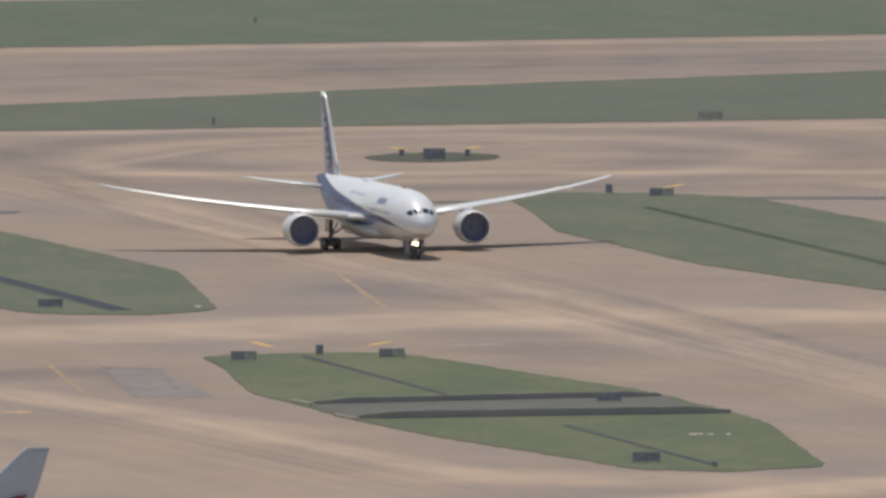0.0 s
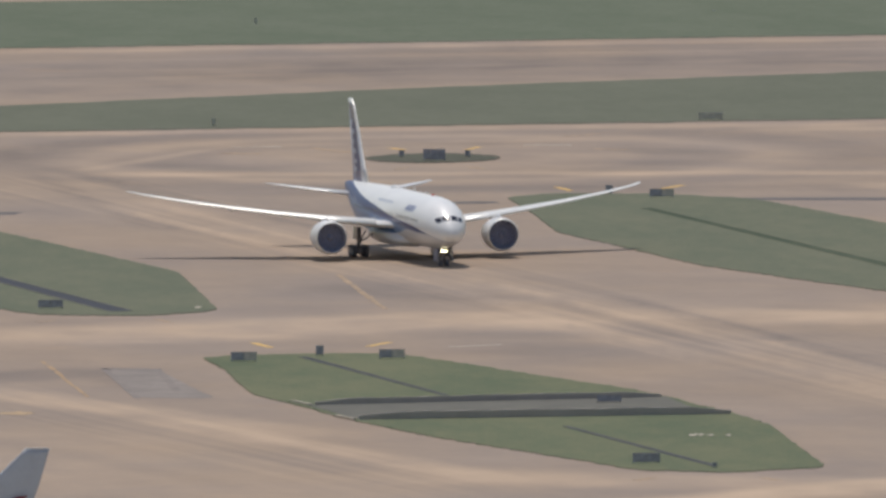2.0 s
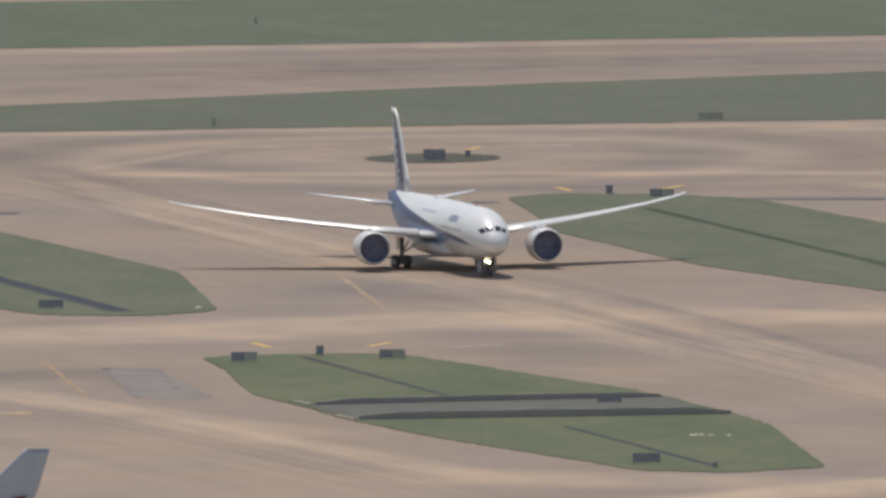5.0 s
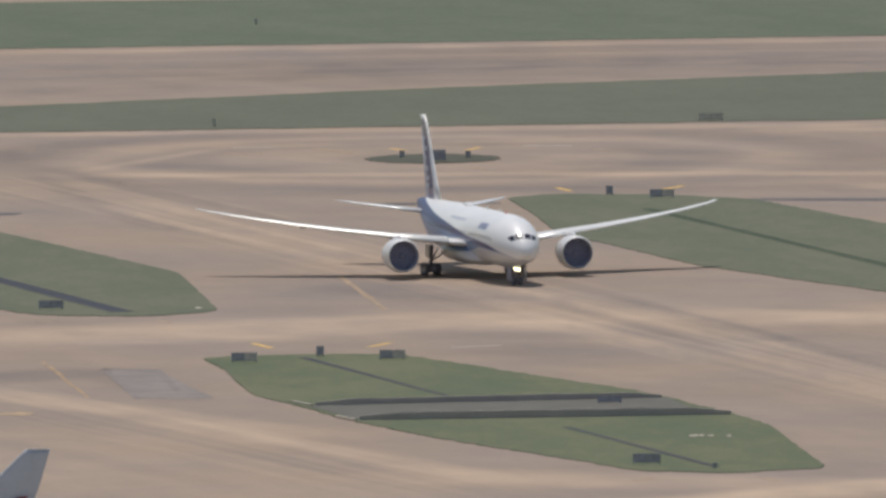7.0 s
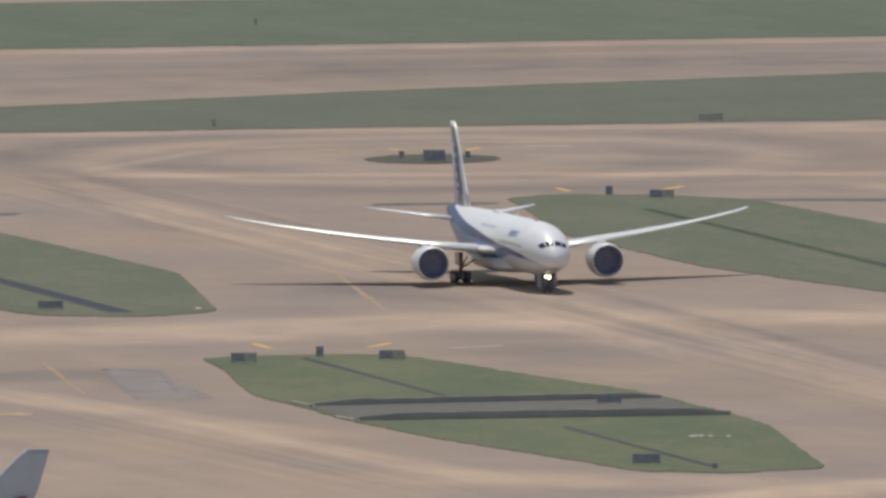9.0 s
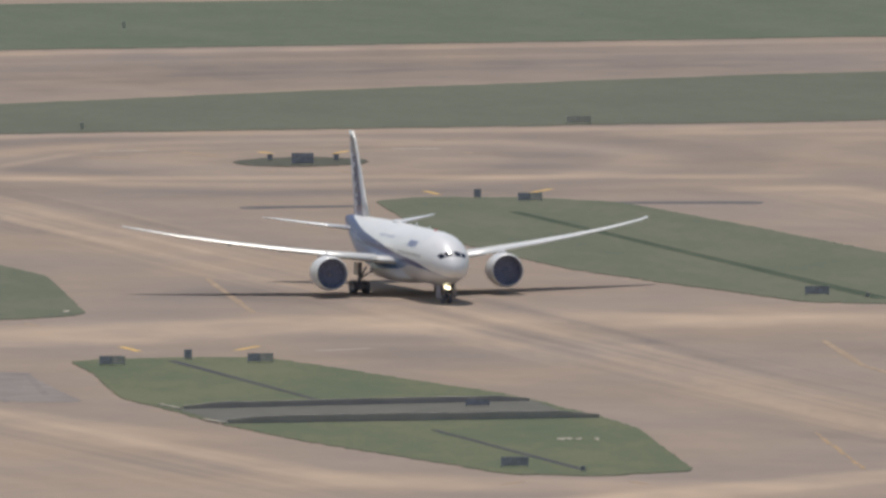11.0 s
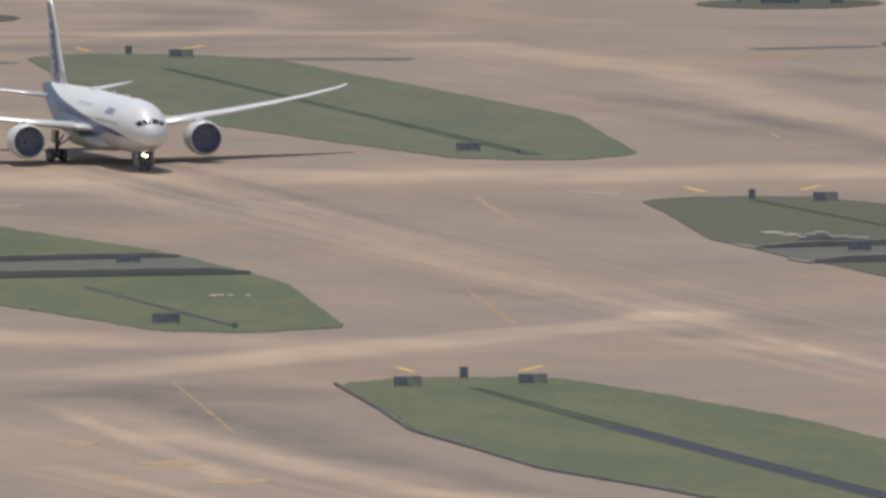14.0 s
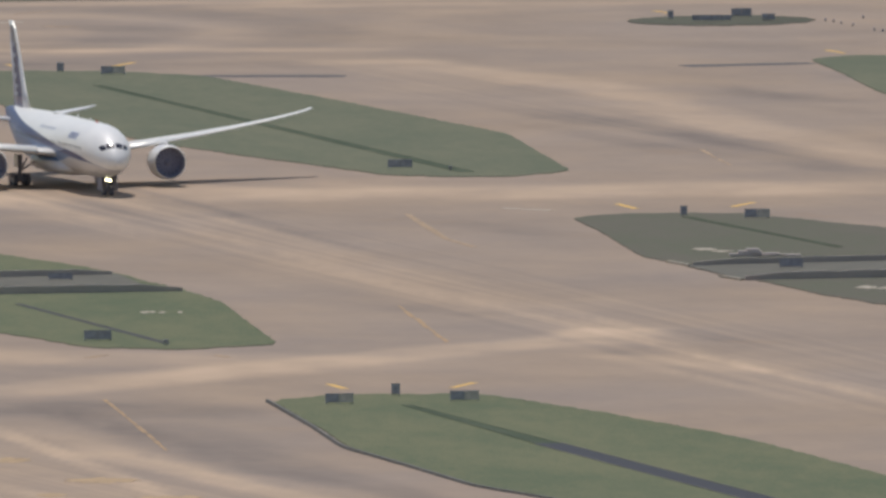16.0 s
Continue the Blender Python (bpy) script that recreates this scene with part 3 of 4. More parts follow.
def sunken_road(x0, y0, dx, front, back, span):
    """A service road crossing an island between two low dark walls with pale ends."""
    road = slab("road", [(x0 + 0.3, y0 - 1), (x0 + 5.4, y0 + front + 1.0), (x0 + 3.2 + span, y0 + front + 6.2), (x0 + 0.5 + dx, y0 + back + 0.5)], 0.11, MAT_ROAD)
    tagged(road, "grey asphalt service road crossing a grass island", "road", kind="structure")
    for (ax, ay), (bx, by), h in (((x0 + 1.0, y0), (x0 + dx, y0 + back), 0.72), ((x0 + 5.6, y0 + front), (x0 + 5.6 + span, y0 + front + 5.5), 0.86)):
        a, b = Vector((ax, ay)), Vector((bx, by))
        d = (b - a).normalized()
        n = Vector((-d.y, d.x)) * 0.16
        rings = []
        k = 28
        for i in range(k + 1):
            p = a.lerp(b, i / k)
            hh = h * (0.55 + 0.45 * min(1.0, i / 3.0, (k - i) / 3.0)) * random.uniform(0.93, 1.05)
            rings.append([(p.x - n.x, p.y - n.y, 0.0), (p.x - n.x, p.y - n.y, hh), (p.x + n.x, p.y + n.y, hh), (p.x + n.x, p.y + n.y, 0.0)])
        bm = bmesh.new()
        loft(bm, rings)
        w = part("low_wall", bm, MAT_WALL, shade=False)
        tagged(w, "low dark stained wall beside a service road", "wall", "service road walls")
        stone = slab("kerb_stone", stripe_points((ax - 2.4, ay + 6.2), (ax - 0.4, ay - 0.6), 0.42), 0.24, MAT_BARE)
        tagged(stone, "pale concrete kerb stone at a low wall's end", "kerb", "kerb stones")


sunken_road(-14.3, -297.3, 36.7, -25.7, 9.4, 38.0)
sunken_road(81.7, -280.0, 36.7, -25.7, 9.4, 38.0)


# dark strips and patches in the concrete
def patch(points, mat, label, top=0.012, name="patch"):
    g = slab(name, chain(points, 1), top, mat, ragged=0.25, step=2.0)
    return tagged(g, label, "pavement", kind="structure")


MAT_DARK_STRIP = material("dark_pavement_strip", (0.135, 0.120, 0.110), 0.95, vary=0.15, scale=0.3)
MAT_OLD_EDGE = material("dark_repair_joint", (0.250, 0.210, 0.180), 0.95, vary=0.15, scale=0.2)
MAT_OLD_PATCH = material("grey_concrete_repair", (0.264, 0.222, 0.188), 0.95, vary=0.22, scale=0.15)
for a, b in (((36, 107.5), (53.5, 105)), ((-62, 88), (-50, 86)), ((6.5, 104), (-8.4, 102)), ((109.5, 126.5), (94, 122)), ((62, -673), (75, -672))):
    patch(stripe_points(a, b, 4.6, 6.0), MAT_DARK_STRIP, "dark narrow strip across pale concrete")
patch([(-35.7, -230.4), (-30.0, -233.1), (-26.0, -266.0), (-23.6, -283.3), (-31.5, -282.1)], MAT_OLD_PATCH, "faint grey repair patch in pale concrete")
for a, b, w in (((-35.9, -229), (-31.7, -283), 0.7), ((-30.2, -232), (-27.7, -270), 0.8), ((-35.9, -229.4), (-30.0, -231.6), 2.4)):
    patch(stripe_points(a, b, w), MAT_OLD_EDGE, "dark worn edge of a repair patch", 0.02)
patch([(4, -688), (11.3, -680), (17, -684), (21.2, -694), (17, -701), (11.2, -708), (3, -704)], MAT_OLD_EDGE, "dark stained oval patch of concrete")
MAT_SEAM_DARK = material("dark_hatching", (0.205, 0.178, 0.158), 0.95, vary=0.15, scale=0.3)
for k in range(7):
    y = -683.5 - 3.2 * k
    patch(stripe_points((6 + 0.5 * k, y), (19.6 - abs(k - 3) * 1.2, y - 0.8), 1.2), MAT_SEAM_DARK, "dark stripe across a stained patch", 0.024, "stripe")


# painted marks
def paint(a, b, wide, mat, label):
    g = slab("pavement_marking", stripe_points(a, b, wide), 0.02, mat, bottom=-0.02)
    return tagged(g, label, "marking", "pavement markings", "structure")


YELLOW = "short bright yellow painted stroke on concrete"
FAINT = "faded yellow painted line on concrete"
for a, b, w in (((-20.5, -183.5), (-18.5, -192.5), 0.75), ((-8.1, -191.6), (-5.8, -184.5), 0.75), ((13.6, 138), (15.3, 129.5), 0.7), ((26.2, 132), (28.8, 140.5), 0.8),
                ((-6.4, 235), (-4.7, 229.5), 0.7), ((2.9, 229.1), (4.6, 235.9), 0.7), ((78.0, -165.5), (79.8, -175), 0.75), ((90.3, -172.8), (92.8, -165), 0.75),
                ((41.7, -467.5), (43.2, -475), 0.7), ((53.5, -474.5), (55.8, -467), 0.75), ((94.5, 256), (96.2, 250), 0.6), ((104.0, 250), (105.5, 256), 0.6),
                ((112.4, 157), (114.2, 149), 0.7)):
    paint(a, b, w, MAT_YELLOW, YELLOW)
def worn_line(a, b, wide, mat):
    """A faded line of which strokes of uneven length and width are left."""
    a, b = Vector(a), Vector(b)
    u, ln = 0.0, (b - a).length
    side = Vector((-(b - a).y, (b - a).x)).normalized()
    while u < ln - 0.5:
        run = min(random.uniform(4.0, 12.0), ln - u)
        off = side * random.uniform(-0.12, 0.12)
        paint(a.lerp(b, u / ln) + off, a.lerp(b, (u + run) / ln) + off, wide * random.uniform(0.55, 1.15), mat, FAINT)
        u += run + random.uniform(0.3, 2.2)


for a, b, w in (((-42.6, -214.7), (-37.0, -279.0), 0.50), ((50.9, -343.7), (54.5, -404.2), 0.45), ((20.0, -488.1), (25.1, -562.3), 0.45)):
    worn_line(a, b, w, MAT_YELLOW_WORN)
for a, b, w in (((-11.7, -50.6), (-7.2, -112), 0.8), ((-7.2, -112), (-6.4, -119.5), 0.9), ((55.1, -181.8), (58.3, -228.3), 0.8), ((58.3, -228.3), (60.7, -243), 0.6), ((90.5, -60.2), (92.6, -91.5), 0.6),
                ((-44.3, -141.2), (-42.4, -138.5), 0.8), ((-31.3, -137.3), (-29.8, -142.9), 0.8), ((18.8, -423.8), (20.4, -420), 0.8), ((31.3, -421.0), (32.6, -425.3), 0.8),
                ((-5.6, 182), (-4.0, 188), 0.6), ((3.2, 188), (5.0, 182), 0.6), ((79.0, -701.3), (81.1, -697.3), 0.7)):
    worn_line(a, b, w, MAT_ORANGE_WORN)
for a, b, w in (((-15.9, 236.5), (-11.7, 224.7), 1.0), ((-27.0, 224.8), (-21.7, 221.9), 1.4), ((15.3, 261.2), (19.5, 266.3), 1.2), ((18.6, 229.7), (22.8, 226.3), 1.4)):
    worn_line(a, b, w, MAT_ORANGE_WORN)
for a, b, w in (((0.6, -193.7), (6.2, -190.2), 1.0), ((65.5, -172.0), (70.6, -177.3), 1.1), ((10, 240), (16, 239), 1.6), ((-26, 239), (-20, 240), 1.4)):
    paint(a, b, w, MAT_PALE, "pale worn painted dash on concrete")
# bare and pale spots in the grass
def spot(x, y, w, d, h=0.12, mat=MAT_BARE, label="pale bare sandy spot in mown grass"):
    pts = [(x + w * random.uniform(0.35, 1.1) * math.cos(i * math.pi / 8), y + d * random.uniform(0.3, 1.1) * math.sin(i * math.pi / 8)) for i in range(16)]
    tagged(slab("bare_patch", pts, h, mat, bottom=0.0), label, "bare ground", "bare patches", "structure")


for x, w in ((25.1, 0.5), (25.9, 0.45), (26.9, 0.5), (28.7, 0.35)):
    spot(x, -353.5 + random.uniform(-1, 1), w, 2.0)
for x, y, w, d in ((84.8, -252, 1.5, 2.5), (86.6, -256, 1.2, 2), (99.4, -321, 1.7, 3), (101.2, -323, 1.5, 2.5), (103.4, -318, 1.5, 2.5), (-27.0, -116, 0.5, 2)):
    spot(x, y, w, d)


def blot(x, y, w, d):
    pts = [(x + w * 1.5 * random.uniform(0.75, 1.1) * math.cos(i * math.pi / 16), y + d * random.uniform(0.55, 1.05) * math.sin(i * math.pi / 16)) for i in range(32)]
    tagged(slab("pavement_marking", pts, 0.02, MAT_ORANGE, bottom=-0.02), "worn orange painted blot on concrete", "marking", "pavement markings", "structure")


for x, y, w, d in ((18.6, -603, 2.3, 4.5), (24.5, -628, 2.1, 4.5), (32, -664, 2.3, 4.5), (10.5, -574, 1.2, 4), (-43.8, -307, 1.2, 3.5), (14.0, -622, 0.9, 3)):
    blot(x, y, w, d)


# signs
def taxi_sign(x, y, wide, high, panels=2, turn=0.0, label="dark taxiway sign board seen from behind", brown=True):
    root = new("taxiway_sign")
    root.matrix_world = pose(x, y, 0.08, 0, 0, turn)
    tagged(root, label, "sign", "taxiway signs")
    pw = wide / panels
    for i in range(panels):
        bm = bmesh.new()
        add_box(bm, (pw - 0.03, 0.22, high - 0.14), (-wide / 2 + pw * (i + 0.5), 0, 0.14 + (high - 0.14) / 2), 0.03)
        # panels beyond y 280 take the haze-paled colour
        part("panel", bm, MAT_SIGN_HAZED if y > 280 else MAT_SIGN_BROWN if brown and i % 2 else MAT_SIGN, root, shade=False)
    bm = bmesh.new()
    add_box(bm, (wide + 0.06, 0.26, 0.06), (0, 0, high + 0.02), 0.015)
    part("top_rail", bm, MAT_POST, root, shade=False)
    for i in range(panels + 1):
        bm = bmesh.new()
        lx = -wide / 2 + 0.1 + (wide - 0.2) * i / panels
        add_tube(bm, (lx, 0, 0.03), (lx, 0, 0.2), 0.05)
        add_box(bm, (0.22, 0.3, 0.04), (lx, 0, 0.01), 0.008)
        part("leg", bm, MAT_POST, root)
    return root


WIDE = "wide dark taxiway sign board on grass, seen from behind"
SLIM = "slim dark upright marker box standing on grass"
for x, y, w, h, n, b in ((-21.2, -219.2, 2.75, 0.95, 2, True), (-5.5, -216, 2.75, 0.95, 2, True), (-1.0, 202, 2.7, 1.35, 3, False),
                         (26.0, 111.6, 2.9, 0.95, 2, True), (-43.2, -116, 2.75, 0.9, 2, False), (20.0, -398, 2.75, 0.98, 2, False),
                         (17.0, -297, 2.5, 0.72, 1, True), (33.8, 299.1, 3.1, 0.85, 2, True), (100.8, 227.4, 4.8, 0.72, 4, False), (104.8, 237.5, 2.5, 1.0, 2, False),
                         (107.8, 227.8, 1.6, 0.8, 2, False), (56.0, -94, 2.7, 0.92, 2, False), (92.2, -195.9, 2.7, 0.95, 2, True), (92.7, -286, 2.4, 0.95, 1, False),
                         (42.2, -498.3, 2.7, 0.95, 2, True), (54.2, -495.7, 2.8, 0.95, 2, True), (81.2, -679.5, 2.5, 0.95, 2, False)):
    taxi_sign(x, y, w, h, n, 0, WIDE, b)
for x, y, w, h in ((-13.2, -209.9, 0.85, 1.05), (-5.0, 211, 0.65, 0.8), (3.1, 210, 0.65, 0.8), (19.8, 119, 0.85, 1.05), (-28.7, 293.5, 0.5, 0.8), (-25.4, 577, 0.4, 0.7),
                   (75.8, 315.5, 0.8, 0.9), (95.9, 233.5, 0.75, 1.0), (84.5, -190.7, 0.75, 1.05), (47.8, -486.5, 0.85, 1.1), (26.7, -406, 0.5, 0.5), (86.0, -685, 0.7, 0.85),
                   (61.5, -99, 0.4, 0.4)):
    taxi_sign(x, y, w, h, 1, 0, SLIM, False)


# the far pale strip and the heap of pale slabs beside the service road
tagged(slab("pavement", stripe_points((76.5, 320.5), (85.0, 327.5), 4.0), 0.10, MAT_PALE), "pale narrow concrete strip in far grass", "pavement", kind="structure")
heap = new("slab_heap")
heap.matrix_world = pose(88.7, -265.0, 0.1)
tagged(heap, "low heap of pale grey concrete slabs on worn grass", "rubble")
for dx, dz, w, t, a in ((0, 0.14, 3.4, 0.28, 4), (0.4, 0.42, 2.4, 0.28, -6), (0.7, 0.66, 1.3, 0.24, 8), (3.4, 0.12, 3.4, 0.12, 2), (2.6, 0.26, 1.8, 0.1, -3), (5.0, 0.1, 1.4, 0.12, 5)):
    bm = bmesh.new()
    add_box(bm, (w, 1.1, t), (dx, 0, dz), 0.02, a)
    part("slab", bm, MAT_RUBBLE, heap, shade=False)


# low edge lights beside the far oval
def edge_light(x, y, size=1.0):
    root = new("taxiway_light")
    root.matrix_world = pose(x, y, 0)
    tagged(root, "low dark taxiway edge light on concrete", "light fitting", "taxiway edge lights")
    bm = bmesh.new()
    add_tube(bm, (0, 0, 0), (0, 0, 0.06), 0.20 * size, 0.18 * size, 14)
    part("base", bm, MAT_POST, root)
    bm = bmesh.new()
    add_tube(bm, (0, 0, 0.05), (0, 0, 0.24 * size), 0.07, 0.06, 10)
    part("stem", bm, MAT_POST, root)
    bm = bmesh.new()
    bmesh.ops.create_uvsphere(bm, u_segments=12, v_segments=8, radius=0.16 * size, matrix=Matrix.Translation((0, 0, 0.32 * size)))
    part("lens", bm, MAT_SIGN, root)


for x, y, k in ((114.8, 226.9, 1.0), (115.7, 224.0, 1.0), (116.5, 219.6, 1.0), (117.7, 213.9, 1.0), (119.9, 202.5, 1.0), (120.8, 199.6, 1.0), (119.7, 233.2, 1.0), (122.4, 199.3, 2.2)):
    edge_light(x, y, k * 0.8)

edge_light(37.5, 607.2, 0.5)


# ---- the airliner that taxis: local x runs aft from the nose, y to its right, z up ----
STATIONS = ((0.0, 3.85, 0.04, 0.04), (0.12, 3.87, 0.40, 0.38), (0.4, 3.92, 0.78, 0.74), (1.0, 4.04, 1.25, 1.22), (1.7, 4.17, 1.62, 1.60), (2.4, 4.30, 1.90, 1.92),
            (3.2, 4.44, 2.16, 2.20), (4.2, 4.56, 2.40, 2.46), (5.5, 4.66, 2.62, 2.70), (7.5, 4.73, 2.81, 2.90), (10.0, 4.75, 2.885, 2.97), (16.0, 4.75, 2.885, 2.97),
            (24.0, 4.75, 2.885, 2.97), (32.0, 4.75, 2.885, 2.97), (36.0, 4.75, 2.85, 2.96), (40.0, 4.88, 2.58, 2.76), (43.0, 5.12, 2.24, 2.46), (46.0, 5.48, 1.84, 2.08),
            (49.0, 5.90, 1.42, 1.66), (52.0, 6.30, 0.98, 1.20), (54.5, 6.62, 0.58, 0.74), (56.2, 6.82, 0.26, 0.34), (56.6, 6.86, 0.05, 0.06))


def hull(x, a, off=0.0):
    """A point on the fuselage at station x, a degrees round from the crown to its right."""
    for (x0, *p), (x1, *q) in zip(STATIONS, STATIONS[1:]):
        if x0 <= x <= x1:
            k = (x - x0) / (x1 - x0)
            zc, w, h = (u + (v - u) * k for u, v in zip(p, q))
            return Vector((x, (w + off) * math.sin(radians(a)), zc + (h + off) * math.cos(radians(a))))


def hull_patch(bm, x0, x1, a0, a1, off=0.02, slope=0.0, nx=4, na=4):
    """A thin pane lying on the hull; slope: how far aft it slides per degree."""
    for o in (off, off - 0.03):
        g = [[bm.verts.new(hull(x0 + (x1 - x0) * i / nx + slope * j / na, a0 + (a1 - a0) * j / na, o)) for j in range(na + 1)] for i in range(nx + 1)]
        for i in range(nx):
            for j in range(na):
                bm.faces.new((g[i][j], g[i + 1][j], g[i + 1][j + 1], g[i][j + 1]))


def airfoil(le, te, thick, up, n=9):
    """A closed section from leading edge to trailing edge."""
    le, te, up = Vector(le), Vector(te), Vector(up)
    top, low = [], []
    for i in range(n + 1):
        u = (1 - math.cos(math.pi * i / n)) / 2
        t = thick * 2.9 * (0.2969 * math.sqrt(u) - 0.126 * u - 0.3516 * u * u + 0.2843 * u ** 3 - 0.1015 * u ** 4) * 1.7
        base = le.lerp(te, u)
        top.append(base + up * t * 1.1)
        low.append(base - up * t * 0.8)
    return top + low[-2:0:-1]


def surface(name, sections, mat, root, label="", up=(0, 0, 1)):
    bm = bmesh.new()
    loft(bm, [airfoil(le, te, t, up) for le, te, t in sections])
    return part(name, bm, mat, root, label)


def wheel(name, parent, x, y, z, radius, wide):
    bm = bmesh.new()
    w = wide / 2
    prof = ((-w * 0.7, radius * 0.55), (-w, radius * 0.75), (-w * 0.85, radius * 0.95), (-w * 0.4, radius), (w * 0.4, radius), (w * 0.85, radius * 0.95), (w, radius * 0.75), (w * 0.7, radius * 0.55))
    n = 24
    rings = [[Vector((r * math.cos(2 * math.pi * i / n), s, r * math.sin(2 * math.pi * i / n))) for i in range(n)] for s, r in prof]
    loft(bm, rings)
    tyre = part(name, bm, [MAT_TYRE, MAT_METAL], parent)
    for f in tyre.data.polygons:
        f.material_index = 1 if len(f.vertices) > 4 else 0
    tyre.matrix_parent_inverse = Matrix.Identity(4)
    tyre.location = (x, y, z)
    return tyre


WHEELS = []


def nacelle(root, x, y, z):
    side = 1 if y > 0 else -1
    bm = bmesh.new()
    add_turned(bm, ((0.4, 1.615), (0.12, 1.662), (0.02, 1.681), (0.0, 1.7), (0.08, 1.767), (0.4, 1.852), (1.2, 1.919), (2.4, 1.9), (3.6, 1.776), (4.7, 1.558), (5.0, 1.482), (4.9, 1.425), (4.0, 1.396)), (x, y, z))
    eng = part("engine", bm, MAT_WHITE, root, "white turbofan nacelle with a dark intake")
    bm = bmesh.new()
    add_turned(bm, ((0.02, 1.667), (-0.02, 1.7), (0.06, 1.772), (0.36, 1.859), (0.37, 1.833)), (x, y, z))
    part("intake_lip", bm, MAT_SLAT, eng, "bright metal intake lip")
    bm = bmesh.new()
    add_turned(bm, ((0.01, 1.672), (0.12, 1.624), (0.6, 1.558), (1.5, 1.52), (1.55, 0.285)), (x, y, z))
    part("duct", bm, MAT_DARK, eng, "dark intake duct")
    bm = bmesh.new()
    rings = []
    for r, lead, deep in ((0.42, 1.05, 0.04), (0.85, 1.0, 0.12), (1.51, 1.08, 0.22)):
        rings.append([(x + lead + (deep if i % 2 else 0.0), y + r * math.cos(i * math.pi / 18 + r * 0.25), z + r * math.sin(i * math.pi / 18 + r * 0.25)) for i in range(36)])
    loft(bm, rings, close_ends=False)
    part("fan", bm, MAT_FAN, eng, "dark metal fan blades", shade=False)
    bm = bmesh.new()
    add_turned(bm, ((0.72, 0.02), (0.8, 0.14), (0.95, 0.30), (1.15, 0.42), (1.5, 0.46)), (x, y, z), n=20, close=True)
    part("spinner", bm, MAT_FAN, eng)
    bm = bmesh.new()
    add_turned(bm, ((4.0, 1.2), (5.2, 1.1), (6.2, 0.85), (6.6, 0.8), (6.0, 0.6)), (x, y, z), n=28)
    part("core_nozzle", bm, MAT_METAL, eng)
    bm = bmesh.new()
    add_turned(bm, ((5.8, 0.55), (6.8, 0.4), (7.6, 0.06)), (x, y, z), n=20, close=True)
    part("exhaust_cone", bm, MAT_METAL, eng)
    bm = bmesh.new()
    rings = []
    for px_, z0, z1, w in ((x + 1.3, z + 1.9, z + 2.02, 0.10), (x + 2.6, z + 1.8, z + 2.2, 0.24), (x + 4.4, z + 1.4, z + 2.0, 0.26), (x + 7.0, z + 1.0, z + 1.8, 0.2)):
        rings.append([(px_, y - w, z0), (px_, y + w, z0), (px_, y + w * 0.8, z1), (px_, y - w * 0.8, z1)])
    loft(bm, rings)
    part("pylon", bm, MAT_WHITE, root)


